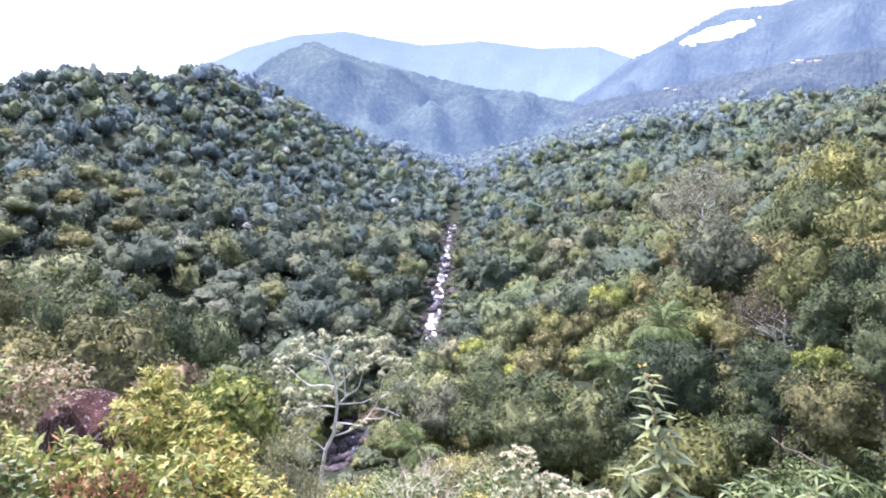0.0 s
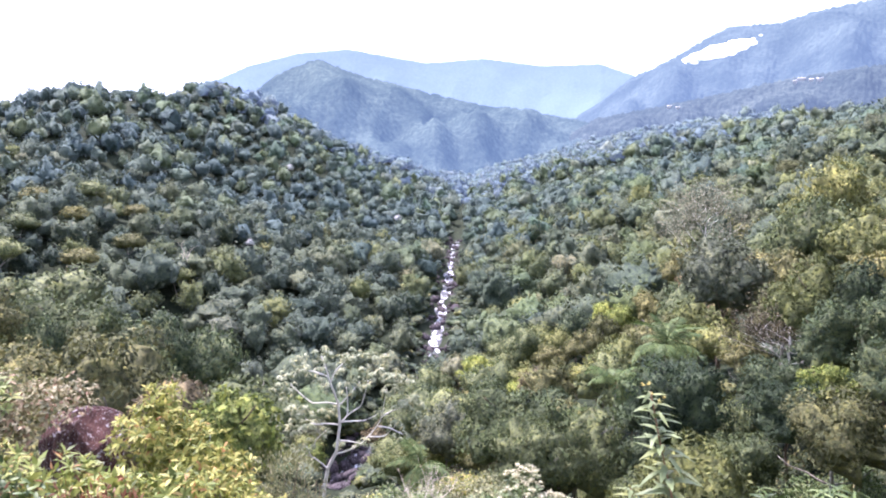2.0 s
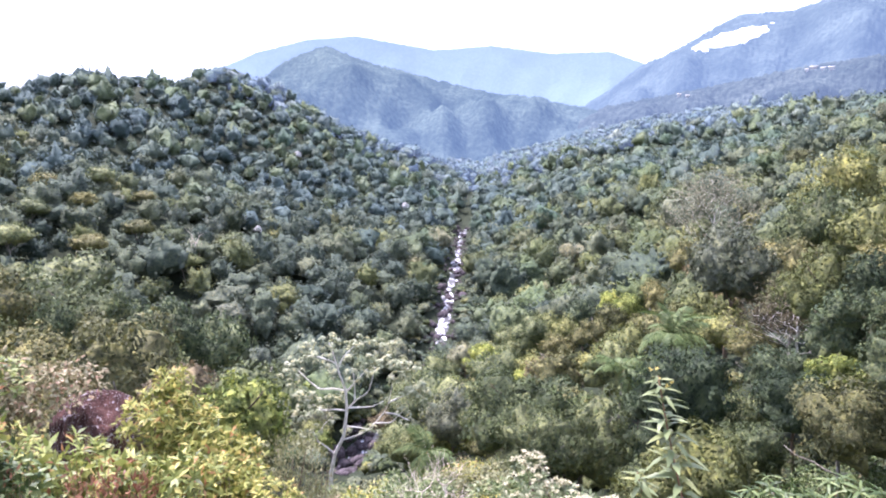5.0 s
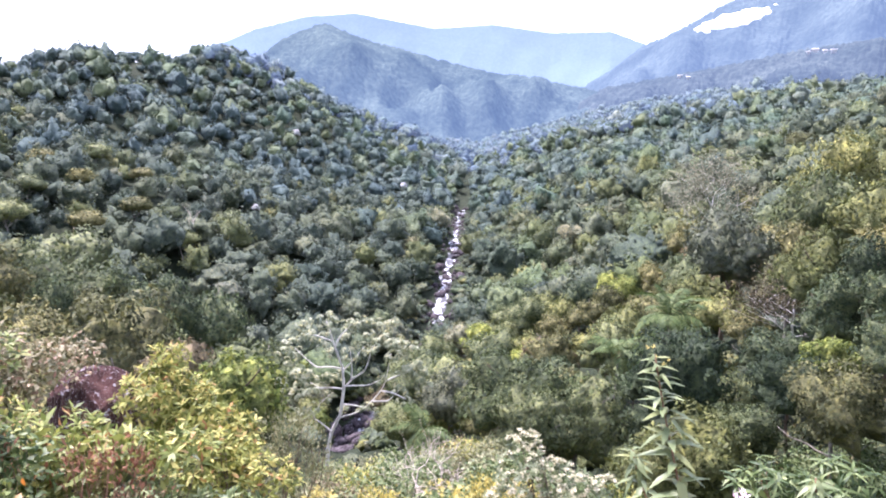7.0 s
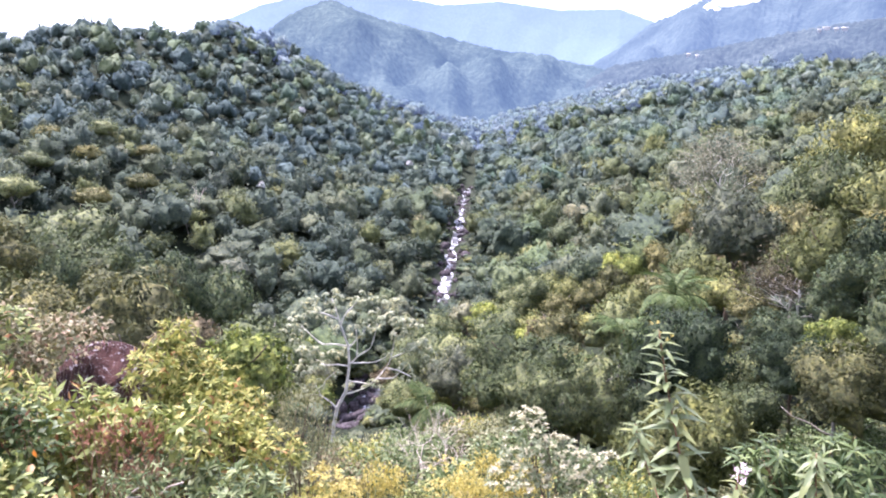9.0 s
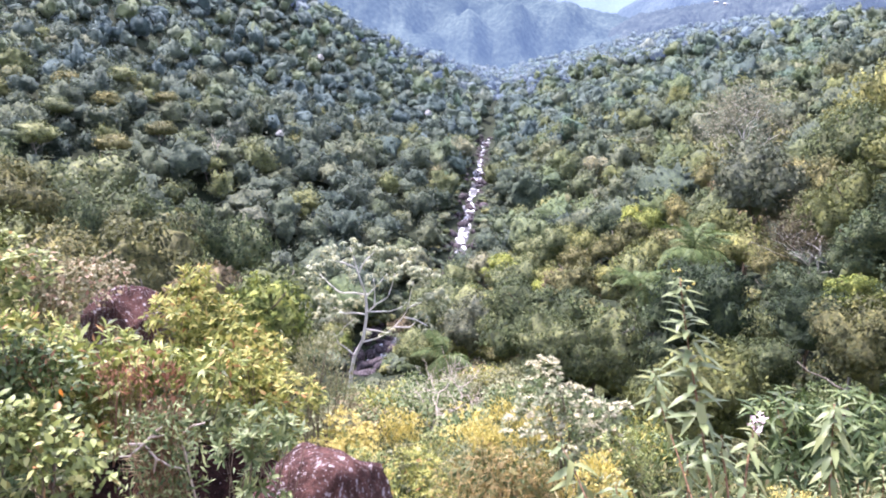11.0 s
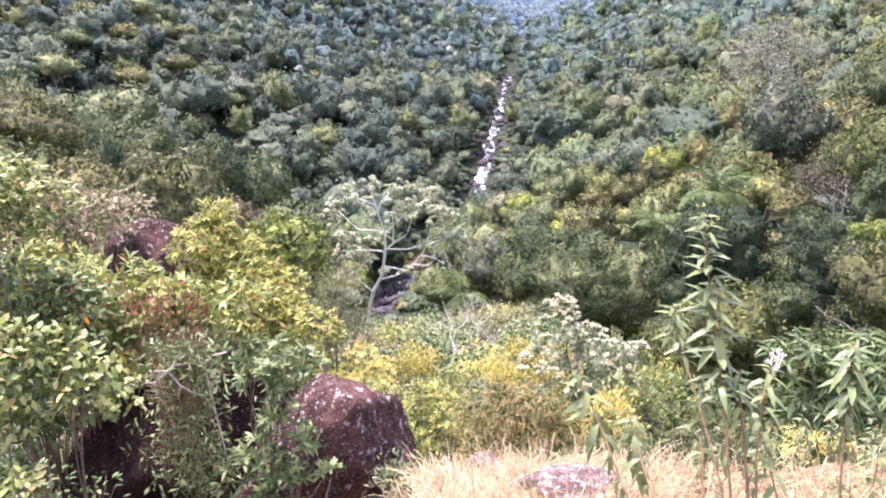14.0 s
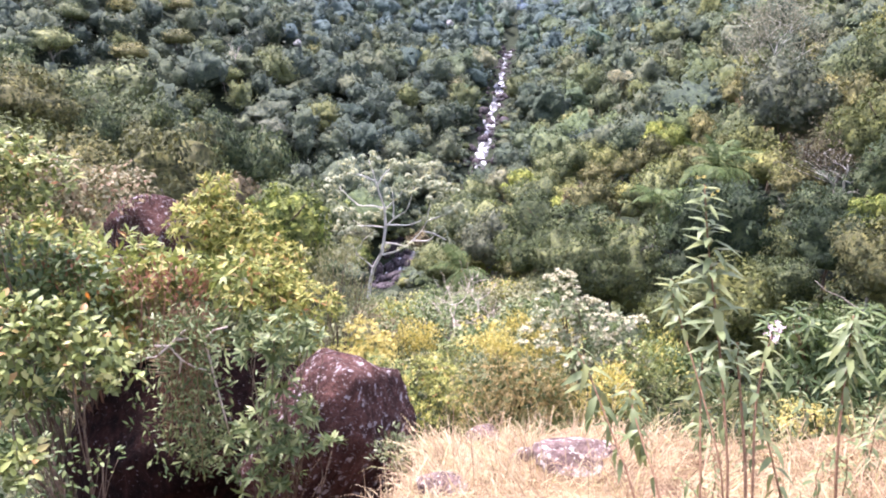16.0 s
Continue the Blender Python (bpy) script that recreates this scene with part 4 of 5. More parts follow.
def bare_tree(name, at, H, R, label, seed, material=MAT_PALEBARK, thick=0.14, twigs=4, leafmat=None, group="", leafy=70, leaf=0.06):
    """A leafless or nearly leafless tree: trunk, forked limbs and twigs."""
    r = np.random.default_rng(seed)
    e = thing(name, at, label, "tree", group)
    path = arc((0, 0, -0.4), (r.normal(0, 0.3), 0, H * 0.7), 0, 6, H * 0.012, r)
    part("trunk", mesh_from("trunk", *tube(path, np.linspace(thick, thick * 0.4, 6), 6)), material, e)
    ends = []
    for i in range(9):
        s = path[2 + i % 4]
        a = i * 2.4
        q = s + [math.cos(a) * R * r.uniform(0.5, 0.9), math.sin(a) * R * r.uniform(0.5, 0.9), H * r.uniform(0.12, 0.35)]
        pieces = [tube(arc(s, q, -H * 0.03, 5, R * 0.04, r), np.linspace(thick * 0.4, thick * 0.12, 5), 5)]
        for _ in range(twigs):
            w = q + r.normal(0, 1, 3) * [R * 0.3, R * 0.3, H * 0.08] + [0, 0, H * 0.07]
            pieces.append(tube(arc(s + (q - s) * r.uniform(0.4, 1), w, 0, 4, R * 0.03, r), np.linspace(thick * 0.14, thick * 0.05, 4), 4))
            ends.append(w)
        part("branch", mesh_from("branch", *join(pieces)), material, e)
    if leafmat:
        n = len(ends) * leafy
        p = np.repeat(np.array(ends), leafy, 0) + r.normal(0, R * 0.2, (n, 3))
        part("crown", mesh_from("crown", *leaves(p, r.normal(0, 1, (n, 3)), r.normal(0, 0.5, (n, 3)) + [0, 0, 1], R * leaf, R * leaf * 0.6)), leafmat, e)
    return e


bare_tree("dead_tree", on_ground(-62.0, 172), 11, 2.2, "grey bare tree standing above the canopy", 3, MAT_DEADWOOD, thick=0.16)
bare_tree("pale_tree", on_ground(49.5, 139), 16, 7.0, "tall pale tree with thin dry foliage", 4, MAT_PALEBARK, 0.26, leafmat=MAT_PALEGREY, leafy=130, leaf=0.07)
bare_tree("bare_shrub", on_ground(24.6, 51.0), 5.5, 3.2, "leafless grey tree with tangled branches on the slope", 5, thick=0.12, twigs=9, leafmat=T_BROWN)
bare_tree("dry_shrub", on_ground(-1.1, 18.0), 2.0, 1.2, "dry grey twiggy shrub in the undergrowth", 6, MAT_DEADWOOD, 0.03, 10)
bare_tree("dry_shrub", on_ground(-0.2, 19.2), 1.8, 1.0, "dry grey twiggy shrub in the undergrowth", 7, MAT_DEADWOOD, 0.03, 10)
bare_tree("dead_sapling", on_ground(-7.9, 23.2), 4.6, 0.3, "thin grey dead sapling before the trees", 12, thick=0.06, twigs=1)

def umbrella_master(label, seed, R, H, top, material):
    """A tall pale trunk that forks under a broad, flat-topped crown."""
    r = np.random.default_rng(seed)
    e = thing("umbrella_tree", (0, 0, -500), label, "tree", "umbrella-crowned trees")
    stem = arc((0, 0, -0.5), (r.normal(0, 0.4), r.normal(0, 0.4), top - H * 0.3), 0, 7, 0.10, r)
    pieces = [tube(stem, np.linspace(0.16, 0.10, 7), 6)]
    for i in range(7):
        a = i * 2.4
        pieces.append(tube(arc(stem[4 + i % 2], (math.cos(a) * R * 0.62, math.sin(a) * R * 0.62, top - H * 0.15), -0.3, 5, 0.1, r), np.linspace(0.08, 0.04, 5), 5))
    part("trunk", mesh_from("trunk", *join(pieces)), MAT_GREYBARK, e, "tall grey forking trunk")
    v, f, nrm = crown_mesh(r, R, H, 22, 900, 0.42, 3, 0.45, 0.55, 0.4, flat=0.6, low=-0.1)
    part("crown", mesh_from("crown", v + [0, 0, top - H * 0.62], f, normals=nrm), material, e)
    return e


UMBRELLAS = [umbrella_master("olive tree with a broad flat-topped crown on a grey trunk", 81, 4.2, 6.4, 8.6, T_OLIVE), umbrella_master("green tree with a spreading umbrella crown above the canopy", 82, 4.8, 7.0, 9.0, T_MID)]
ur = np.random.default_rng(83)
for i, (x, y) in enumerate([(-91, 180), (-98, 168), (-80, 158), (-92, 150), (-75, 172), (-97, 201), (-104, 186), (-62, 166), (-84, 197), (62, 205), (84, 180)]):
    place(UMBRELLAS[i % 2], x, y, ur.uniform(0.75, 1.1), ur.uniform(0, 6.28), ur.uniform(0.9, 1.05))
for m in UMBRELLAS:
    drop_master(m)

BLOOM = foliage("white_bloom", [(0, (0.16, 0.18, 0.14)), (0.5, (0.36, 0.37, 0.35)), (1, (0.66, 0.65, 0.66))], 0.7, 0.2)
bloom = tree_master("flowering_tree", "tree covered with whitish blossom in the valley", 44, 2.4, 4.5, 6.0, BLOOM, group="white-flowering trees", lobes=16, n=1500, size=0.30)
for x, y, s in [(10.5, 100, 0.42), (8.2, 104, 0.4), (22.5, 142, 0.5), (-58, 215, 0.5), (60, 190, 0.55), (-70, 330, 0.7), (-20, 300, 0.6)]:
    place(bloom, x, y, s, x)
drop_master(bloom)
for m in MASTERS + NEAR_MASTERS:
    drop_master(m)

# ---------------------------------------------------------------- boulders and the stream's rocks
def rock_mesh(radii, seed, sub=5, cuts=13, rough=0.085):
    r = np.random.default_rng(seed)
    v = ICO[sub][0].copy()
    for _ in range(cuts):
        n = unit(r.normal(0, 1, 3))
        c = r.uniform(0.55, 0.85)
        v -= np.maximum(v @ n - c, 0)[:, None] * n * 0.85
    for k, amp in ((2.1, rough), (5.0, rough * 0.5), (13.0, rough * 0.22), (31.0, rough * 0.10)):
        a, b = r.uniform(0, 6, 3), unit(r.normal(0, 1, (3, 3)))
        w = v @ b.T * k + a
        v = v * (1 + amp * (np.sin(w[:, :1]) + np.sin(w[:, 1:2] + np.sin(w[:, 2:]))) * 0.7)
    return mesh_from("rock", v * radii, ICO[sub][1], smooth=True)


def boulder(name, at, radii, seed, material, label, turn=(0, 0, 0), group="", sub=5):
    ob = part(name, rock_mesh(radii, seed, sub), material)
    ob.location, ob.rotation_euler = at, Euler(turn)
    return tagged(ob, label, "rock", group)


boulder("boulder", (-1.75, 7.2, -4.12), (1.0, 0.9, 1.6), 3, MAT_ROCK, "large reddish-brown boulder with pale lichen spots", (0.1, 0.5, 0.2))
boulder("boulder", (-3.5, 7.6, -4.35), (1.75, 1.0, 1.55), 6, MAT_SHADEROCK, "broad dark brown boulder, shrub shade painted into its colour", (0, 0.05, 0.3))
boulder("boulder", (-7.5, 14.6, -4.6), (0.92, 0.7, 1.1), 18, MAT_ROCK, "reddish rock face showing between bushes")
boulder("flat_stone", on_ground(0.76, 4.66, -0.01), (0.40, 0.24, 0.15), 12, MAT_FLATROCK, "flat grey-pink stone in the dry grass", (0.2, 0.08, 0.3), "stones in the grass", 4)
boulder("flat_stone", on_ground(0.70, 4.38, -0.01), (0.27, 0.15, 0.09), 14, MAT_FLATROCK, "low grey stone sunk in the dry grass", (0.25, 0.05, -0.2), "stones in the grass", 4)
boulder("flat_stone", on_ground(0.38, 4.72, -0.01), (0.20, 0.15, 0.12), 15, MAT_FLATROCK, "small grey stone at the edge of the grass", (0, 0, 0.8), "stones in the grass", 4)
boulder("flat_stone", on_ground(-0.22, 4.0, -0.04), (0.24, 0.18, 0.14), 16, MAT_FLATROCK, "half-buried reddish stone in the grass", (0, 0, 0.3), "stones in the grass", 4)
boulder("flat_stone", on_ground(0.05, 5.45, -0.02), (0.2, 0.15, 0.12), 17, MAT_FLATROCK, "small grey stone at the edge of the grass", (0, 0, 0.1), "stones in the grass", 4)

stream_rocks = [rock_mesh((1, 0.85, 0.75), 90 + i, 2, 10, 0.08) for i in range(5)]
sr = np.random.default_rng(12)
for i in range(260):
    y = sr.uniform(72, 312) if i > 60 else sr.uniform(95, 130)
    side = sr.choice([-1, 1]) * sr.uniform(0.0, 1.0) ** 1.1 * 4.2
    s = sr.uniform(0.6, 1.35) * (1.5 if i % 5 == 0 else 1.0)
    x = float(river_x(y)) + side + 0.8 * math.sin(y * 0.2)
    zz = float(max(river_z(round(y / 9) * 9 * 0.8 + y * 0.2) - 2.0, ground_z(x, y) + 0.1))
    o = part("stream_boulder", stream_rocks[i % 5], MAT_STREAMROCK)
    o.location, o.rotation_euler, o.scale = (x, y, zz + s * 0.05), Euler((sr.normal(0, 0.2), sr.normal(0, 0.2), sr.uniform(0, 6.28))), (s, s, s)
    tagged(o, "dark wet boulder in the white-water stream", "rock", "boulders in the stream")


# ---------------------------------------------------------------- shrubs round the lookout
def shell(rng, lobes, n, low=-0.35, inner=0.78):
    """Places and outward directions on clumps given as (x, y, z, radius, flatness)."""
    w = np.array([q[3] ** 2 for q in lobes])
    idx = rng.choice(len(lobes), n, p=w / w.sum())
    s = sphere_points(rng, n, low)
    c = np.array([q[:3] for q in lobes])[idx]
    r = np.array([(q[3], q[3], q[3] * q[4]) for q in lobes])[idx]
    return c + s * r * (rng.uniform(inner, 1.04, (n, 1)) + 0.4 * rng.beta(1, 8, (n, 1))), s


def rosettes(rng, tips, axes, per, L, W, spread=1.0, bend=0.2, fine=True):
    n = len(tips)
    a = unit(axes)
    ref = np.where(np.abs(a[:, 2:]) > 0.9, [[1.0, 0, 0]], [[0, 0, 1.0]])
    u = unit(np.cross(a, ref))
    v = np.cross(a, u)
    P, D, N = [], [], []
    for k in range(per):
        b = k * 2.4 + rng.uniform(0, 0.6, (n, 1))
        rad = u * np.cos(b) + v * np.sin(b)
        D.append(rad * spread + a * (0.25 + 0.75 * k / per))
        N.append(a - rad * 0.4)
        P.append(tips - a * L * 0.25 * (1 - k / per))
    P, D, N = np.concatenate(P), np.concatenate(D), np.concatenate(N)
    ln = L * rng.uniform(0.7, 1.2, len(P))
    return leaves(P, D + rng.normal(0, 0.12, D.shape), N, ln, ln * W, bend, fine)


def shrub(name, lobes, label, material, seed, style="rosette", count=120, per=7, L=0.16, W=0.32, stems=7, stem_mat=MAT_BARK, foot=None, group="", core=0.0, extra=None, thick=0.02, fine=True, twigs=3, bend=0.2, ragged=2):
    """A shrub with stems from its foot to each clump, and leaves in whorls, scattered, drooping or as fine sprays. Clumps in world metres."""
    r = np.random.default_rng(seed)
    lobes = [(*q, 0.85) if len(q) == 4 else q for q in lobes]
    if ragged:        # smaller clumps that break the outline
        for q in list(lobes):
            for s in sphere_points(r, ragged, -0.2):
                lobes.append((q[0] + s[0] * q[3], q[1] + s[1] * q[3], q[2] + s[2] * q[3] * 0.9, q[3] * r.uniform(0.25, 0.55), 0.8))
    cx, cy = np.mean([q[0] for q in lobes]), np.mean([q[1] for q in lobes])
    fx_, fy_ = foot if foot else (cx, cy)
    g = np.array(on_ground(fx_, fy_, 0.05))
    e = thing(name, g, label, "shrub", group)
    rel = [(q[0] - g[0], q[1] - g[1], q[2] - g[2], q[3], q[4]) for q in lobes]
    wood = []
    for i in range(stems):
        q = rel[i % len(rel)]
        end = np.array(q[:3]) + r.normal(0, 0.3, 3) * q[3]
        mid_path = arc(r.normal(0, 0.06, 3) * [1, 1, 0], end, -0.05, 6, 0.03 + thick * 1.5, r)
        wood.append(tube(mid_path, np.linspace(thick, thick * 0.3, 6), 5))
        for _ in range(twigs):
            k = r.integers(2, 5)
            wood.append(tube(arc(mid_path[k], np.array(q[:3]) + sphere_points(r, 1)[0] * q[3] * 0.9, 0, 4, 0.02, r), np.linspace(thick * 0.4, thick * 0.12, 4), 4))
        if ragged:
            part("stem", mesh_from("stem", *join(wood)), stem_mat, e)
            wood = []
    if wood:
        part("stem", mesh_from("stem", *join(wood)), stem_mat, e)
    p, s = shell(r, rel, count)
    if style == "rosette":
        geo = rosettes(r, p, s * 0.7 + [0, 0, 0.6] + r.normal(0, 0.2, s.shape), per, L, W, bend=bend, fine=cy < 8.2)
    elif style == "scatter":
        n = count * per
        p, s = shell(r, rel, n, inner=0.55)
        ln = L * r.uniform(0.6, 1.25, n)
        geo = leaves(p, s * 0.6 + r.normal(0, 0.6, s.shape) + [0, 0, -0.25], s * 0.4 + [0, 0, 1] + r.normal(0, 0.35, s.shape), ln, ln * W, 0.15, fine)
    elif style == "droop":
        n = count * per
        p, s = shell(r, rel, n, -0.1, inner=0.85)
        ln = L * r.uniform(0.6, 1.25, n)
        geo = leaves(p, s * [1, 1, 0.2] * 0.7 + r.normal(0, 0.3, s.shape) + [0, 0, -0.35], s + [0, 0, 0.6], ln, ln * W, 0.35)
    else:
        n = count * per
        a = np.repeat(s * 0.5 + [0, 0, 0.9], per, 0)
        p = np.repeat(p, per, 0) + r.normal(0, L * 0.8, (n, 3))
        ln = L * r.uniform(0.6, 1.3, n)
        geo = leaves(p, unit(a) + r.normal(0, 0.5, (n, 3)), r.normal(0, 0.6, (n, 3)) + [0, 0, 1], ln, ln * W, 0.1)
    if core:
        n = int(count * per * core)
        p, s = shell(r, rel, n, -0.8, inner=0.25)
        ln = L * r.uniform(0.8, 1.5, n)
        geo = join([geo, leaves((p - np.mean([q[:3] for q in rel], axis=0)) * 0.9 + np.mean([q[:3] for q in rel], axis=0), r.normal(0, 1, (n, 3)), r.normal(0, 1, (n, 3)), ln, ln * max(W, 0.4))])
    part("foliage", mesh_from("foliage", *geo), material, e)
    if extra:
        nm, mat2, cnt, per2, L2, W2, low = extra
        p, s = shell(r, rel, cnt, low, 0.95)
        tagged(part(nm, mesh_from(nm, *rosettes(r, p, s * 0.4 + [0, 0, 0.9], per2, L2, W2, 0.8, 0.1, False)), mat2, e), "creamy white flower heads", kind="stuff")
    return e


shrub("broadleaf_bush", [(-3.6, 4.72, -1.52, 0.27), (-3.7, 4.6, -1.86, 0.22), (-3.12, 4.85, -1.56, 0.27), (-2.92, 4.86, -1.77, 0.17), (-3.42, 4.95, -1.42, 0.24), (-3.35, 4.1, -2.06, 0.17), (-3.85, 4.8, -1.3, 0.25), (-3.3, 4.9, -1.85, 0.14)],
      "bush with broad light green glossy leaves and bare lower stems", MAT_FRESH, 1, "scatter", 125, 9, 0.092, 0.56, 3, MAT_TWIG, foot=(-3.5, 4.9), thick=0.022, core=0.3)
shrub("leafy_bush", [(-3.5, 4.75, -2.75, 0.35), (-3.9, 4.9, -2.9, 0.4)], "low green leafy growth under a bush", MAT_DEEPGREEN, 2, "scatter", 26, 8, 0.07, 0.5, 5)
shrub("yellow_bush", [(-5.3, 7.2, -0.72, 0.45), (-4.95, 7.3, -0.95, 0.36), (-5.7, 7.4, -1.0, 0.5), (-5.4, 7.5, -1.35, 0.4)], "tall bush with pale yellowish-green tips", MAT_FRESH, 3, "rosette", 170, 7, 0.10, 0.40, 5, core=0.6, thick=0.012)
shrub("dry_bush", [(-4.1, 7.75, -2.4, 0.28), (-3.7, 7.6, -2.35, 0.26), (-3.45, 7.5, -2.6, 0.22), (-4.95, 7.4, -2.15, 0.22), (-5.2, 7.3, -2.5, 0.2)], "tangle of reddish-brown dead leaves and twigs among bushes", MAT_RUST, 31, "spray", 95, 7, 0.09, 0.3, 6, MAT_REDSTEM, twigs=6)
shrub("shaded_bush", [(-5.3, 7.3, -2.0, 0.5), (-4.8, 7.4, -2.3, 0.5), (-5.6, 7.3, -2.7, 0.6), (-4.9, 7.2, -3.0, 0.55), (-5.3, 7.0, -3.5, 0.5)], "dark leafy bush in the shade of taller ones", MAT_DEEPGREEN, 30, "scatter", 210, 8, 0.11, 0.45, 7, core=0.8)
shrub("pale_bush", [(-7.9, 12.0, -2.85, 0.75), (-7.1, 12.1, -2.9, 0.6), (-8.8, 12.0, -2.65, 0.75), (-9.5, 12.1, -2.5, 0.7), (-7.5, 11.9, -3.3, 0.5), (-8.4, 11.9, -3.3, 0.6), (-7.2, 13.6, -3.2, 0.45), (-7.9, 13.9, -3.2, 0.5)], "bush with pale and brownish mottled foliage", MAT_PALE, 4, "scatter", 480, 7, 0.105, 0.5, 9, core=0.5)
shrub("brown_bush", [(-8.2, 11.0, -3.5, 0.75), (-9.0, 11.4, -3.3, 0.7), (-7.4, 11.2, -3.9, 0.5)], "half-dry brownish bush on the slope", MAT_BROWNLEAF, 5, "scatter", 200, 7, 0.13, 0.5, 8, core=0.6)
shrub("rhododendron_like_bush", [(-5.9, 8.6, -2.45, 0.62), (-5.0, 8.5, -2.55, 0.6), (-4.4, 8.4, -2.75, 0.5), (-6.4, 8.6, -2.9, 0.6), (-5.3, 8.2, -3.1, 0.6), (-4.5, 8.0, -3.2, 0.45), (-3.8, 8.1, -2.5, 0.45), (-3.2, 8.2, -2.45, 0.42)],
      "dense bush with whorls of long green leaves", MAT_LEAFY, 6, "rosette", 460, 8, 0.16, 0.26, 9, core=0.3)
shrub("yellow_green_bush", [(-4.3, 10.3, -2.55, 0.62), (-3.7, 10.2, -2.9, 0.62), (-4.1, 9.9, -3.4, 0.7), (-3.2, 10.0, -3.3, 0.55)],
      "large yellow-green bush with soft leaf whorls", MAT_YELLOWGREEN, 7, "rosette", 560, 8, 0.13, 0.30, 9, core=0.4)
shrub("yellow_green_bush", [(-3.1, 9.2, -3.2, 0.6), (-2.6, 9.3, -3.4, 0.5), (-3.5, 9.0, -3.7, 0.55), (-2.7, 9.0, -4.0, 0.5)], "yellow-green bush beside a boulder", MAT_YELLOWGREEN, 8, "rosette", 330, 7, 0.12, 0.3, 8, core=0.4)
shrub("green_bush", [(-3.7, 8.4, -3.2, 0.4), (-3.2, 8.2, -3.3, 0.4), (-2.5, 8.0, -3.35, 0.4)], "green bush growing over a boulder", MAT_GREEN, 9, "rosette", 150, 8, 0.15, 0.28, 7)
shrub("dark_leaf_shrub", [(-1.85, 5.95, -1.85, 0.20), (-1.62, 5.95, -1.95, 0.16), (-2.1, 5.95, -2.1, 0.22), (-1.95, 5.9, -2.5, 0.20), (-1.75, 5.9, -2.72, 0.16), (-2.1, 5.9, -2.85, 0.20), (-1.85, 5.85, -3.1, 0.18), (-1.45, 5.9, -3.12, 0.12), (-2.2, 5.85, -3.35, 0.25), (-1.95, 5.85, -3.5, 0.2), (-2.4, 5.95, -3.1, 0.16)],
      "deep green shrub with leaf whorls before a boulder", MAT_GREEN, 10, "rosette", 150, 8, 0.125, 0.30, 9, foot=(-2.1, 5.95))
shrub("feathery_bush", [(-3.1, 12.3, -4.1, 0.5), (-2.7, 12.4, -4.2, 0.45), (-3.0, 12.2, -4.8, 0.55), (-2.5, 12.3, -4.9, 0.4), (-3.4, 12.2, -4.7, 0.4)], "grey-green feathery bush above the stream", MAT_OLIVE, 11, "spray", 330, 9, 0.10, 0.22, 8)

# yellow brooms and mixed bushes below the grassy shelf
BROOM = [(-1.9, 11.1, -5.1, 0.55, 1), (-1.35, 12.1, -5.35, 0.36, 1), (-0.1, 12.2, -5.35, 0.50, 1), (0.75, 11.0, -4.75, 0.55, 1), (-0.85, 10.2, -5.0, 0.50, 0), (-1.15, 8.4, -4.35, 0.42, 0), (-2.2, 11.6, -5.2, 0.45, 1),
         (0.25, 11.4, -5.2, 0.5, 1), (-0.5, 11.6, -5.4, 0.5, 0), (1.3, 11.4, -5.0, 0.5, 1), (2.2, 9.3, -4.05, 0.50, 0), (2.7, 10.2, -4.4, 0.55, 0), (-0.35, 8.9, -4.5, 0.45, 0), (0.0, 9.8, -4.8, 0.5, 0), (-1.6, 9.4, -4.6, 0.45, 0), (1.7, 8.5, -4.0, 0.4, 1)]
for i, (x, y, z, r_, yel) in enumerate(BROOM):
    br = np.random.default_rng(200 + i)
    lobes = [(x, y, z + r_ * 0.4, r_ * 0.6, 1.1), (x + br.normal(0, r_ * 0.4), y, z, r_ * 0.65, 1.1), (x - r_ * 0.5, y - 0.1, z - r_ * 0.4, r_ * 0.6, 1.0), (x + r_ * 0.5, y - 0.1, z - r_ * 0.5, r_ * 0.6, 1.0)]
    shrub("yellow_broom" if yel else "mixed_bush", lobes, "upright bush with yellow flowering sprays" if yel else "small green and olive bush in the undergrowth",
          MAT_YELLOW if yel else ((MAT_YELLOWGREEN, MAT_SILVER)[i % 2] if i in (4, 12, 13) else (MAT_FRESH, MAT_YELLOWGREEN)[i % 2]), 210 + i, "spray" if i % 2 else "rosette", 170, 7, 0.075, 0.34, 5, MAT_GREENSTEM, group="bushes below the grass")

shrub("ochre_bush", [(0.1, 8.35, -3.95, 0.5, 0.75), (0.55, 8.3, -3.85, 0.55, 0.75), (0.95, 8.4, -4.0, 0.42, 0.75), (0.4, 8.1, -4.3, 0.6, 0.7), (1.1, 8.2, -4.3, 0.4, 0.7)], "ochre bush of fine drooping bamboo-like leaves", MAT_OCHRE, 12, "droop", 900, 9, 0.10, 0.075, 8, core=0.4)
shrub("white_flowering_bush", [(1.25, 10.6, -3.85, 0.45, 1.1), (1.6, 10.5, -4.0, 0.5), (2.05, 10.4, -4.15, 0.42), (0.95, 10.5, -4.4, 0.45), (1.5, 10.3, -4.6, 0.6), (2.2, 10.2, -4.7, 0.5), (1.15, 10.7, -3.45, 0.25, 1.2), (2.35, 10.3, -4.0, 0.25, 1.2)],
      "bush thick with creamy white flower heads", MAT_SILVER, 13, "rosette", 260, 6, 0.12, 0.32, 9, extra=("blossom", MAT_WHITE, 330, 13, 0.062, 0.48, 0.42))
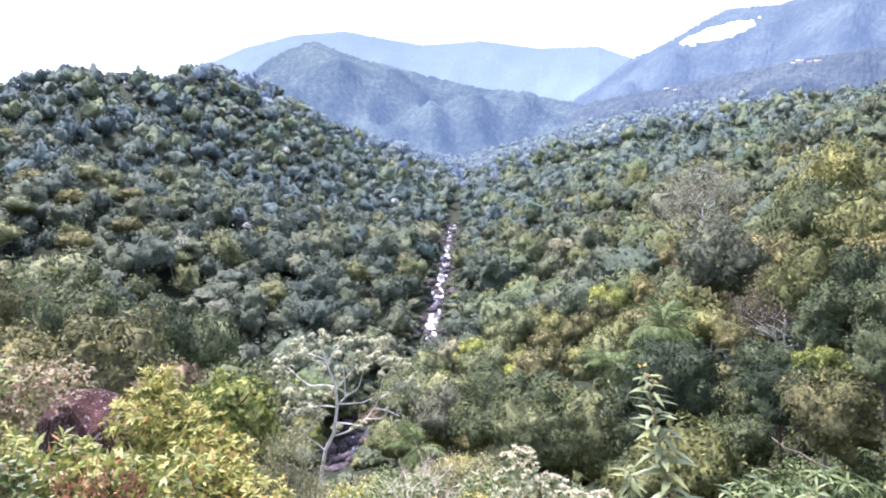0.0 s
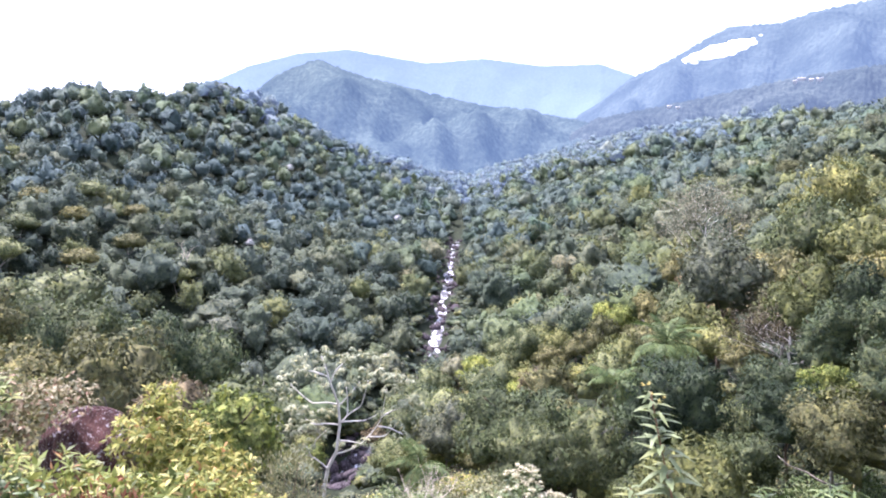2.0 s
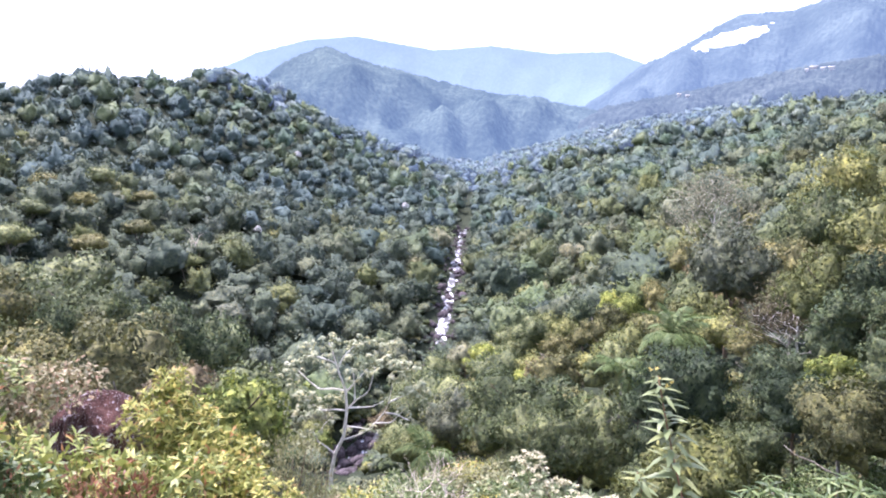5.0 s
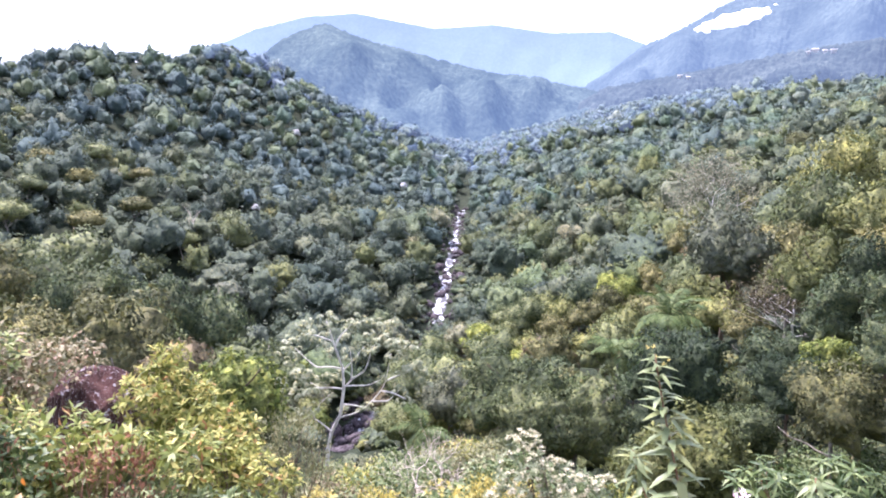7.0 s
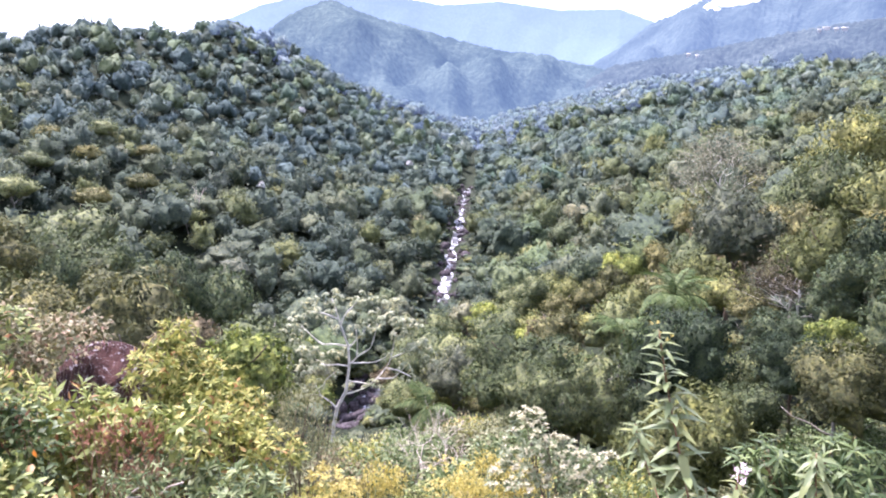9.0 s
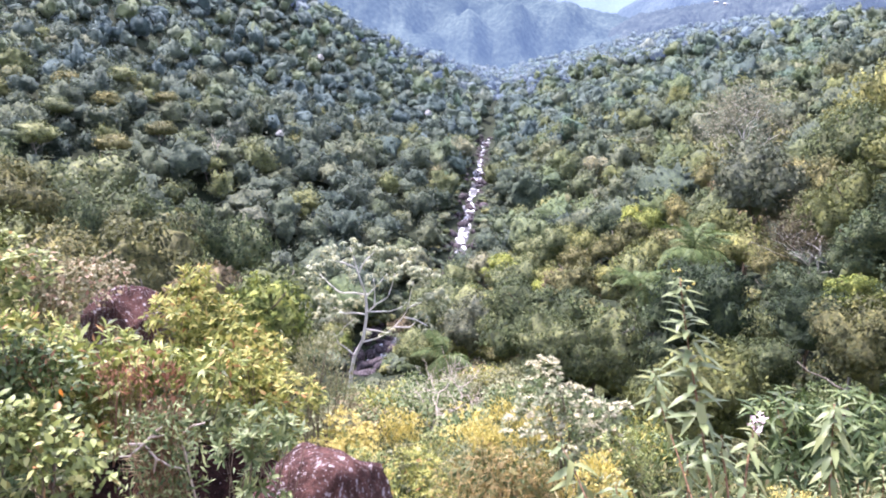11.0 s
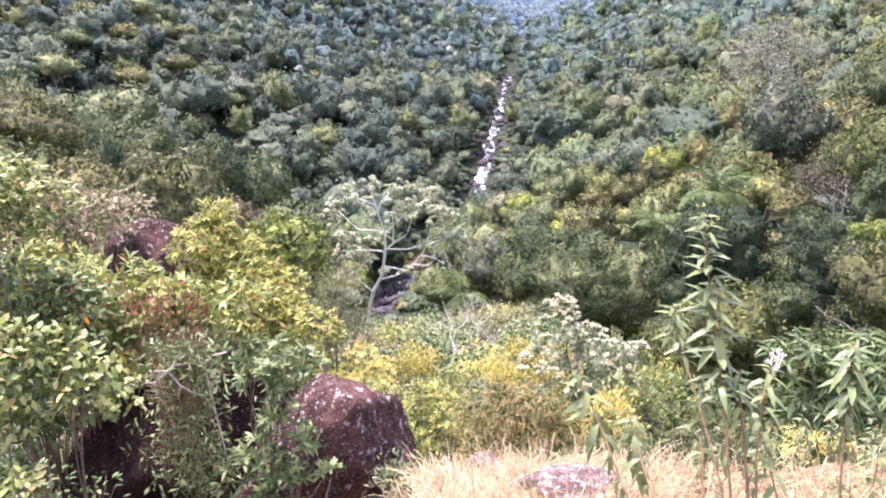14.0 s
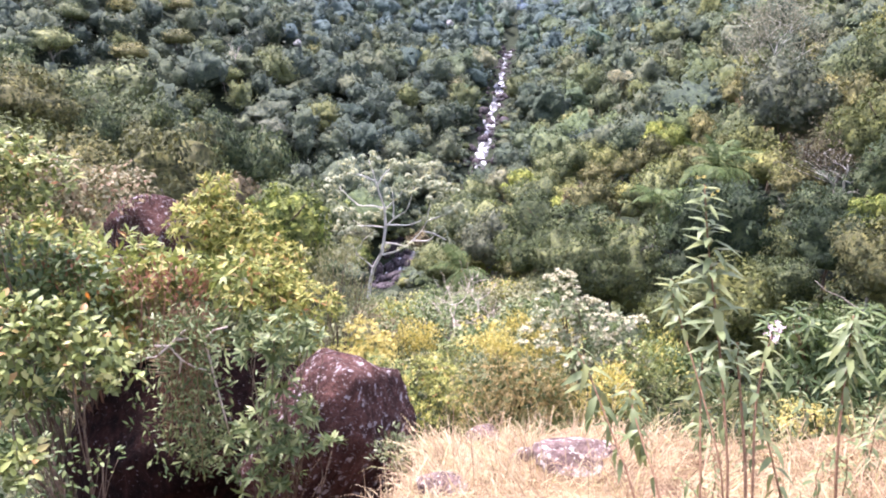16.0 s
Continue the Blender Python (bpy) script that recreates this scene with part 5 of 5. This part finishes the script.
shrub("palmate_bush", [(3.3, 7.2, -2.3, 0.36, 0.7), (3.8, 7.3, -2.35, 0.42, 0.7), (4.2, 7.1, -2.5, 0.4, 0.7), (3.6, 7.0, -2.65, 0.4, 0.7), (4.3, 7.4, -2.2, 0.35, 0.7)], "low tree with drooping hand-shaped green leaves", MAT_DEEPGREEN, 14, "rosette", 150, 9, 0.15, 0.24, 6, MAT_REDSTEM, bend=0.75, core=0.2)
shrub("yellow_cover", [(3.1, 6.15, -2.62, 0.22), (3.4, 6.2, -2.65, 0.2), (2.85, 6.1, -2.7, 0.18)], "low yellow leafy cover at the edge of the grass", MAT_YELLOW, 15, "scatter", 170, 7, 0.036, 0.42, 4, MAT_GREENSTEM)
shrub("silver_bush", [(-0.75, 5.4, -2.72, 0.14), (-0.6, 5.35, -2.75, 0.12)], "small silvery-green plant at the edge of the boulder", MAT_SILVER, 16, "spray", 70, 7, 0.06, 0.25, 4, MAT_GREENSTEM)

# undergrowth bushes further down our slope
ub = np.random.default_rng(77)
ux, uy = scatter(ub, 1500, 12.5, 40, -40, 36, 1.7)
keep = (np.hypot(ux + 6.3, uy - 36.3) > 1.5) & ((np.degrees(np.arctan2(ux, uy)) < 13) | (np.hypot(ux, uy) < 34))
for i, (x, y) in enumerate(zip(ux[keep], uy[keep])):
    r_ = ub.uniform(0.55, 1.0) * (0.7 + 0.02 * y)
    z = float(ground_z(x, y))
    right_up = 1.0 + 0.6 * max(0.0, min(1.0, (math.degrees(math.atan2(x, y)) - 8) / 15))
    lobes = [(x + ub.normal(0, r_ * 0.45), y + ub.normal(0, r_ * 0.3), z + r_ * ub.uniform(0.35, 0.9) * right_up, r_ * ub.uniform(0.45, 0.65), 0.85) for _ in range(4)]
    k = ub.choice(6, p=[0.34, 0.2, 0.12, 0.0, 0.14, 0.20]) if x < 2.5 else ub.choice(6, p=[0.15, 0.3, 0.5, 0.0, 0.05, 0.0])
    shrub("hillside_bush", lobes, ("olive-green bush on the slope", "green leafy bush on the slope", "deep green bush on the slope", "pale silvery bush on the slope", "brownish dry bush on the slope", "yellow-green bush on the slope")[k],
          (MAT_OLIVE, MAT_GREEN, MAT_DEEPGREEN, MAT_SILVER, MAT_BROWNLEAF, MAT_YELLOWGREEN)[k], 400 + i, "scatter", 95, 6, 0.15, 0.42, 4, group="bushes on the slope", core=0.5, fine=False, twigs=1, ragged=0)

# ---------------------------------------------------------------- tall herbs in front of the lookout
LEAF_BLADES = []
for i, (wid, bd) in enumerate(((0.30, 0.30), (0.34, 0.50), (0.28, 0.70))):
    LEAF_BLADES.append(mesh_from("leaf", *leaves([[0, 0, 0]], [[1, 0, 0.1]], [[0, 0, 1.0]], 1.0, wid, bd, True), smooth=True))
HERB = foliage("herb_leaves", [(0, (0.075, 0.112, 0.042)), (0.5, (0.15, 0.19, 0.085)), (1, (0.33, 0.355, 0.19))], 0.45, 0.3,
               [(0, (0.8, 0.85, 0.8)), (0.7, (1.1, 1.1, 1.0)), (1, (1.35, 1.2, 0.95))])


def herb(path, leaf, label, seed, first=0.25, count=34, top=None, stem_r=0.009, wilt=0.0, dead=6, stem=MAT_REDSTEM):
    """A tall leafy stalk through the given places (world metres): stem, leaves in a spiral, dry leaves below, a tip."""
    r = np.random.default_rng(seed)
    foot = np.array(on_ground(path[0][0], path[0][1], 0.03))
    e = thing("tall_herb", foot, label, "plant", "tall herbs at the lookout")
    pts = np.array([foot] + [np.array(q) for q in path[1:]]) - foot
    t = np.linspace(0, len(pts) - 1, 16)
    q = np.stack([np.interp(t, range(len(pts)), pts[:, k]) for k in range(3)], 1)
    q[1:-1] = (q[:-2] + 2 * q[1:-1] + q[2:]) / 4
    stalk = part("stem", mesh_from("stem", *tube(q, np.linspace(stem_r, stem_r * 0.45, 16), 6)), stem, e)
    s = np.linspace(0, 1, 16)
    for i in range(count):
        f = first + (1 - first) * (i + 0.5) / count
        p = np.array([np.interp(f, s, q[:, k]) for k in range(3)])
        size = leaf * (0.35 + 0.9 * math.sin(math.pi * min(1, (1.02 - f) / (1.02 - first) * 0.75 + 0.06)) ** 0.8) * r.uniform(0.8, 1.15)
        pitch = -0.30 + 0.85 * (1 - f) + r.normal(0, 0.28) + wilt
        o = part("leaf", LEAF_BLADES[r.integers(3)], HERB, stalk)
        o.matrix_local = Matrix.LocRotScale(Vector(p), Euler((r.normal(0, 0.2), pitch, i * 2.4 + r.uniform(-0.3, 0.3)), "XYZ"), (size, size, size))
    for i in range(dead):
        f = first * r.uniform(0.7, 1.25)
        p = np.array([np.interp(f, s, q[:, k]) for k in range(3)])
        o = part("dry_leaf", LEAF_BLADES[2], MAT_RUST, stalk, "shrivelled rust-brown leaf")
        o.matrix_local = Matrix.LocRotScale(Vector(p), Euler((r.normal(0, 0.4), 1.15 + r.normal(0, 0.2), r.uniform(0, 6.28))), (leaf * 0.8,) * 3)
    if top:
        nm, mat, n, L, lab = top
        tips = q[-1] + r.normal(0, 1, (n, 3)) * [0.022, 0.022, 0.03]
        bloom_part = part(nm, mesh_from(nm, *rosettes(r, tips, np.tile([0, 0, 1.0], (n, 1)) + r.normal(0, 0.3, (n, 3)), 7, L, 0.4, 0.7, 0.1, True)), mat, e, lab)
        tagged(bloom_part, kind="stuff")
    return e


BUD = ("flower_bud", MAT_YELLOW, 5, 0.016, "small yellow buds at the tip")
herb([(0.98, 2.18), (0.955, 2.35, -0.32), (0.93, 2.62, 0.06), (0.885, 2.85, 0.40), (0.85, 2.95, 0.66)], 0.102, "tall green herb with lance-shaped leaves and yellow tip", 1, 0.44, 76, BUD, 0.0065)
herb([(0.99, 2.2), (0.96, 2.4, -0.36), (0.88, 2.75, -0.08), (0.82, 2.98, 0.10), (0.80, 3.02, 0.20)], 0.085, "leafy green herb leaning among the stalks", 2, 0.62, 30, None, 0.005, 0.25)
herb([(0.66, 2.15), (0.62, 2.33, -0.44), (0.52, 2.6, -0.28), (0.44, 2.78, -0.14), (0.38, 2.86, -0.07)], 0.11, "slender herb with drooping leaves", 3, 0.45, 24, None, 0.006, 0.5)
herb([(0.74, 2.15), (0.71, 2.33, -0.42), (0.66, 2.55, -0.33), (0.63, 2.7, -0.25), (0.62, 2.73, -0.2)], 0.10, "herb with hanging withered leaves", 4, 0.45, 20, None, 0.006, 0.7, 4)
herb([(1.10, 2.25), (1.09, 2.42, -0.46), (1.15, 2.72, -0.24), (1.22, 2.9, -0.1), (1.265, 2.98, -0.02)], 0.085, "slim herb topped by pale pink flowers", 5, 0.40, 26, ("flower_head", MAT_PINK, 12, 0.021, "pale pink flower head"), 0.007, 0.0, 3)
herb([(1.06, 2.2), (1.05, 2.4, -0.4), (1.05, 2.6, -0.18), (1.04, 2.72, -0.02), (1.035, 2.75, 0.05)], 0.075, "leafy herb with reddish stem", 6, 0.5, 24, None, 0.008, 0.2, 10)
herb([(1.68, 2.75), (1.66, 2.94, -0.6), (1.69, 3.08, -0.35), (1.72, 3.2, -0.14), (1.73, 3.24, -0.03)], 0.105, "herb with drooping yellowing leaves and rusty stalk", 7, 0.5, 46, None, 0.008, 0.45, 14)
herb([(0.9, 2.3), (0.9, 2.45, -0.5), (0.93, 2.7, -0.32), (0.95, 2.85, -0.2), (0.96, 2.9, -0.14)], 0.085, "low leafy herb among the stalks", 8, 0.4, 26, None, 0.006, 0.3, 6)
herb([(1.25, 2.3), (1.24, 2.45, -0.55), (1.22, 2.6, -0.42), (1.2, 2.7, -0.33), (1.2, 2.75, -0.28)], 0.085, "low leafy herb among the stalks", 9, 0.3, 22, None, 0.006, 0.3, 6)

wr = np.random.default_rng(97)
for i in range(26):
    x, y, s = wr.uniform(1.0, 3.3), wr.uniform(3.0, 5.5), wr.uniform(0.4, 0.9)
    gz = float(ground_z(x, y))
    herb([(x, y), (x + wr.normal(0, 0.05), y + 0.02, gz + 0.15 * s), (x + wr.normal(0, 0.08), y + 0.05, gz + 0.38 * s), (x + wr.normal(0, 0.12), y + 0.06, gz + 0.6 * s)], 0.10 * s, ("low green weed in the dry grass", "thin weed with a dry reddish stalk")[i % 2],
         70 + i, 0.15 + 0.4 * (i % 2), 18 - 6 * (i % 2), None, 0.004, 0.3, 3)
for i, (x, y, s) in enumerate([(1.55, 2.9, 0.5), (1.95, 3.3, 0.6), (2.4, 3.9, 0.7), (1.75, 4.1, 0.6), (2.9, 4.6, 0.8), (1.35, 3.5, 0.45), (2.2, 4.9, 0.6), (3.1, 5.2, 0.7)]):
    gz = float(ground_z(x, y))
    herb([(x, y), (x + 0.02, y + 0.02, gz + 0.15 * s), (x + 0.03, y + 0.05, gz + 0.4 * s), (x, y + 0.06, gz + 0.62 * s)], 0.11 * s, "low green weed in the dry grass", 40 + i, 0.1, 22, None, 0.005, 0.1, 2)

# weathered stake at the lookout's edge
stake = tube([(0, 0, -0.1), (0.01, 0.01, 0.3), (0.015, 0.03, 0.62), (0.02, 0.04, 0.66)], [0.035, 0.033, 0.030, 0.018], 9)
g = on_ground(1.37, 2.0, 0.0)
ob = tagged(part("stake", mesh_from("stake", *stake, smooth=True), MAT_DEADWOOD), "weathered grey stake at the edge of the lookout", "post")
ob.location = g

# dead twig caught in the bush
tw = thing("dead_twig", (-3.05, 6.2, -2.42), "bleached forked dead branch caught in a bush", "branch")
for pts in ([(-0.24, 0.0, 0.16), (-0.10, 0.02, 0.16), (0.02, 0.0, 0.02), (0.14, 0.02, -0.07), (0.27, 0.0, -0.08)], [(-0.10, 0.02, 0.16), (0.03, 0.05, 0.30), (0.08, 0.05, 0.34)],
            [(-0.10, 0.02, 0.16), (-0.22, -0.05, 0.06), (-0.32, -0.05, 0.05)], [(0.02, 0.0, 0.02), (0.0, -0.04, -0.12)], [(-0.02, 0.03, 0.23), (0.1, 0.05, 0.25)]):
    part("branch", mesh_from("branch", *tube(pts, np.linspace(0.015, 0.006, len(pts)), 6)), MAT_DEADWOOD, tw)

# hanging curtain of dry creeper over the dark boulder
vr = np.random.default_rng(55)
cur = thing("dry_creeper", (-3.1, 6.5, -2.2), "curtain of reddish-brown dead creeper with green shoots", "vine")
strands = []
for i in range(70):
    a = np.array([vr.normal(0, 0.15), vr.normal(0, 0.10), vr.uniform(-0.2, 0.3)])
    b = a + [vr.normal(0, 0.10), vr.normal(-0.12, 0.1), -vr.uniform(0.5, 1.5)]
    strands.append(tube(arc(a, b, vr.uniform(-0.05, 0.15), 6, 0.03, vr), np.linspace(0.006, 0.003, 6), 4))
tagged(part("strand", mesh_from("strands", *join(strands)), MAT_REDSTEM, cur), kind="stuff")
n = 600
p = np.stack([vr.normal(0, 0.17, n), vr.normal(-0.08, 0.12, n), vr.uniform(-1.35, 0.3, n)], 1)
tagged(part("dry_leaf_mass", mesh_from("dry_leaves", *leaves(p, vr.normal(0, 0.5, (n, 3)) + [0, 0, -1], vr.normal(0, 1, (n, 3)), vr.uniform(0.05, 0.14, n), 0.014)), MAT_BROWNLEAF, cur), kind="stuff")
n = 1700
p = np.stack([vr.normal(0.05, 0.24, n), vr.normal(-0.15, 0.12, n), vr.uniform(-1.7, 0.25, n)], 1)
tagged(part("green_shoot", mesh_from("green_shoots", *leaves(p, vr.normal(0, 0.6, (n, 3)), vr.normal(0, 0.4, (n, 3)) + [0, -0.5, 0.8], vr.uniform(0.06, 0.13, n), 0.026)), MAT_GREEN, cur), kind="stuff")
tuft = vr.normal(0, 1, (40, 3)) * [0.04, 0.04, 0.10] + [-0.12, -0.2, -0.25]
tagged(part("straw_tuft", mesh_from("straw_tuft", *leaves(tuft, vr.normal(0, 0.25, (40, 3)) + [-1, -0.3, 0.2], vr.normal(0, 1, (40, 3)), vr.uniform(0.12, 0.24, 40), 0.010, 0.2)), MAT_STRAW, cur), kind="stuff")
for pts in ([(0.25, -0.1, -0.1), (0.33, -0.15, -0.5), (0.42, -0.2, -0.9), (0.46, -0.2, -1.2)], [(0.2, -0.1, -0.1), (0.35, -0.1, 0.05), (0.5, -0.1, 0.1)]):
    part("woody_stem", mesh_from("woody_stem", *tube(pts, np.linspace(0.012, 0.008, len(pts)), 6)), MAT_DEADWOOD, cur)
n = 2600
lx, ly = vr.uniform(-5.2, -1.0, n), vr.uniform(4.2, 7.4, n)
tagged(part("leaf_litter", mesh_from("leaf_litter", *leaves(np.stack([lx, ly, ground_z(lx, ly) + vr.uniform(0.01, 0.06, n)], 1), vr.normal(0, 1, (n, 3)) * [1, 1, 0.3], vr.normal(0, 0.4, (n, 3)) + [0, 0, 1], vr.uniform(0.05, 0.12, n), vr.uniform(0.02, 0.05, n))), MAT_RUST),
       "reddish-brown dead leaves on the ground below the boulders", "leaf litter", kind="stuff")
orange = thing("orange_leaf", (-4.25, 6.75, -1.98), "single bright orange withered leaf", "leaf")
part("blade", mesh_from("blade", *leaves([[0, 0, 0]], [[0.1, 0, -1.0]], [[0, -1.0, 0.1]], 0.10, 0.05, 0.1, True)), MAT_ORANGE, orange)
part("stalk", mesh_from("stalk", *tube([(0, 0, 0), (-0.01, 0, 0.04), (-0.05, 0.02, 0.08)], 0.003, 4)), MAT_REDSTEM, orange)

# dry grass on the shelf
def blades(P, D, L, W, droop):
    """Narrow curved grass blades in two steps, drooping at the tip."""
    D = unit(D)
    S = unit(np.cross(D, [0, 0, 1.0] + gr.normal(0, 0.3, D.shape)))
    L, W = L[:, None], W[:, None]
    m1 = P + D * L * 0.45
    m2 = P + D * L * 0.78 - [0, 0, 1.0] * L * droop[:, None] * 0.35
    t = P + D * L - [0, 0, 1.0] * L * droop[:, None]
    V = np.stack([P - S * W / 2, P + S * W / 2, m1 - S * W / 2, m1 + S * W / 2, m2 - S * W * 0.35, m2 + S * W * 0.35, t], 1)
    F = np.array([[0, 1, 3], [0, 3, 2], [2, 3, 5], [2, 5, 4], [4, 5, 6]])
    return V.reshape(-1, 3), (F[None] + (np.arange(len(P)) * 7)[:, None, None]).reshape(-1, 3)


gr = np.random.default_rng(66)
tufts = 1500
tx, ty = gr.uniform(-1.2, 4.0, tufts), 1.2 + 4.5 * gr.uniform(0, 1, tufts) ** 0.75
which = gr.integers(0, tufts, 34000)
spread = np.abs(gr.normal(0, 0.055, 34000)) + 0.01
turn = gr.uniform(0, 2 * np.pi, 34000)
gx, gy = tx[which] + spread * np.cos(turn), ty[which] + spread * np.sin(turn)
keep = (gx > -0.68 + 0.25 * np.sin(gy * 3)) & (gy < shelf_edge(gx) + 0.12 * np.sin(gx * 7)) & (np.hypot((gx - 0.72) / 0.36, (gy - 4.56) / 0.26) > 1.0)
gx, gy, turn, spread = gx[keep], gy[keep], turn[keep], spread[keep]
P = np.stack([gx, gy, ground_z(gx, gy) - 0.02], 1)
comb = np.stack([np.cos(turn), np.sin(turn), np.zeros(len(gx))], 1) * (spread * 7 + 0.15)[:, None] + np.stack([np.sin(gx * 3.1 + gy), np.cos(gy * 2.7 - gx), np.zeros(len(gx))], 1) * 0.3
k = len(gx)
tagged(part("dry_grass", mesh_from("dry_grass", *blades(P, comb + gr.normal(0, 0.3, (k, 3)) * [1, 1, 0.3] + [0, -0.1, 0.6], np.where(gr.uniform(0, 1, k) < 0.16, 0.62, 0.34) * gr.uniform(0.3, 1.0, k), gr.uniform(0.0025, 0.0055, k), gr.uniform(0.1, 0.6, k))), MAT_STRAW),
       "pale straw-coloured dry grass on the shelf", "grass", kind="stuff")

MAT_UNDER = foliage("undergrowth_leaves", [(0, (0.03, 0.045, 0.015)), (0.5, (0.075, 0.09, 0.03)), (0.85, (0.15, 0.15, 0.06)), (1, (0.24, 0.20, 0.10))], 0.7, 0.2, spec=0.15)
# low growth that covers the slope between the bushes
n = 84000
d = gr.uniform(4.2, 42, n)
a = np.radians(gr.uniform(-40, 40, n))
ux, uy = d * np.sin(a), d * np.cos(a)
keep = ~((uy < shelf_edge(ux) + 0.6) & (ux > -0.9)) & (d < 42) & ~((ux < -0.6) & (d < 7))
ux, uy = ux[keep], uy[keep]
P = np.stack([ux, uy, ground_z(ux, uy) + gr.uniform(0, 0.25, len(ux)) * (0.5 + uy * 0.03)], 1)
tagged(part("undergrowth", mesh_from("undergrowth", *leaves(P, gr.normal(0, 0.7, (len(ux), 3)) + [0, 0, 0.6], gr.normal(0, 0.5, (len(ux), 3)) + [0, 0, 1], gr.uniform(0.10, 0.26, len(ux)) * (0.6 + uy * 0.025), gr.uniform(0.03, 0.09, len(ux)) * (0.6 + uy * 0.03))), MAT_UNDER),
       "mixed low dark and olive undergrowth covering the slope", "undergrowth", kind="stuff")

# ---------------------------------------------------------------- far details: cloud and hillside houses
def cloud_mesh(seed):
    """A torn bank of cloud: a body of flat puffs with shreds round it."""
    r = np.random.default_rng(seed)
    v, f = ICO[2]
    out = []
    for i in range(90):
        s = r.uniform(0, 1)
        shred = i > 34
        rad = (3 + 11 * math.sin(math.pi * (0.1 + 0.8 * s))) * (r.uniform(0.15, 0.4) if shred else r.uniform(0.6, 1.1))
        off = r.normal(0, 9 if shred else 4)
        out.append((v * [rad * 1.9, rad, rad * 0.75] * (1 + 0.16 * r.normal(0, 1, (len(v), 1))) + [(s - 0.5) * 130 + off, r.normal(0, 8), (s - 0.5) * 30 + off * 0.7 + r.normal(0, 2)], f))
    return join(out)


cl = tagged(part("cloud", mesh_from("cloud", *cloud_mesh(3), smooth=True), MAT_CLOUD), "small white cloud clinging to the mountain flank", "cloud", kind="structure")
cd = 1750
cl.location = (cd * math.sin(radians(20.0)), cd * math.cos(radians(20.0)), cd * math.tan(radians(7.0)) + 1.65)
cl.rotation_euler = (0, 0, radians(-19))


def house(at, w, d, h, turn, label):
    e = thing("house", at, label, "house", "houses on the mountain")
    e.rotation_euler = (0, 0, turn)
    bm = bmesh.new()
    bmesh.ops.create_cube(bm, size=1, matrix=Matrix.Translation((0, 0, h / 2 - 4)) @ Matrix.Diagonal((w, d, h + 8, 1)))
    part("wall", bm, MAT_PLASTER, e)
    rf = np.array([(-w / 2 - 1, -d / 2 - 1, h), (w / 2 + 1, -d / 2 - 1, h), (w / 2 + 1, d / 2 + 1, h), (-w / 2 - 1, d / 2 + 1, h), (-w / 2 - 1, 0, h + 1.6), (w / 2 + 1, 0, h + 1.6)])
    part("roof", mesh_from("roof", rf, [(0, 1, 5), (0, 5, 4), (2, 3, 4), (2, 4, 5), (0, 4, 3), (1, 2, 5), (0, 3, 2), (0, 2, 1)]), MAT_ROOF, e)


def on_slope(ob, az, el):
    """Where a line of sight from the lookout meets a hill."""
    tree = BVHTree.FromPolygons([v.co[:] for v in ob.data.vertices], [p.vertices[:] for p in ob.data.polygons])
    way = Vector((math.sin(radians(az)) * math.cos(radians(el)), math.cos(radians(az)) * math.cos(radians(el)), math.sin(radians(el))))
    return tree.ray_cast(Vector((0, 0, 1.65)), way)[0]


for az, el, w, d, h in [(25.3, 4.72, 9, 5, 2.6), (26.4, 4.68, 7, 4, 2.2), (25.9, 4.66, 5, 4, 2.0), (24.9, 4.60, 4, 4, 2.0), (16.6, 3.05, 5, 4, 2), (17.2, 2.95, 4, 4, 2)]:
    spot = on_slope(foothill, az, el)
    if spot:
        house(spot, w, d, h, radians(-az), "small white house on the wooded mountain flank")
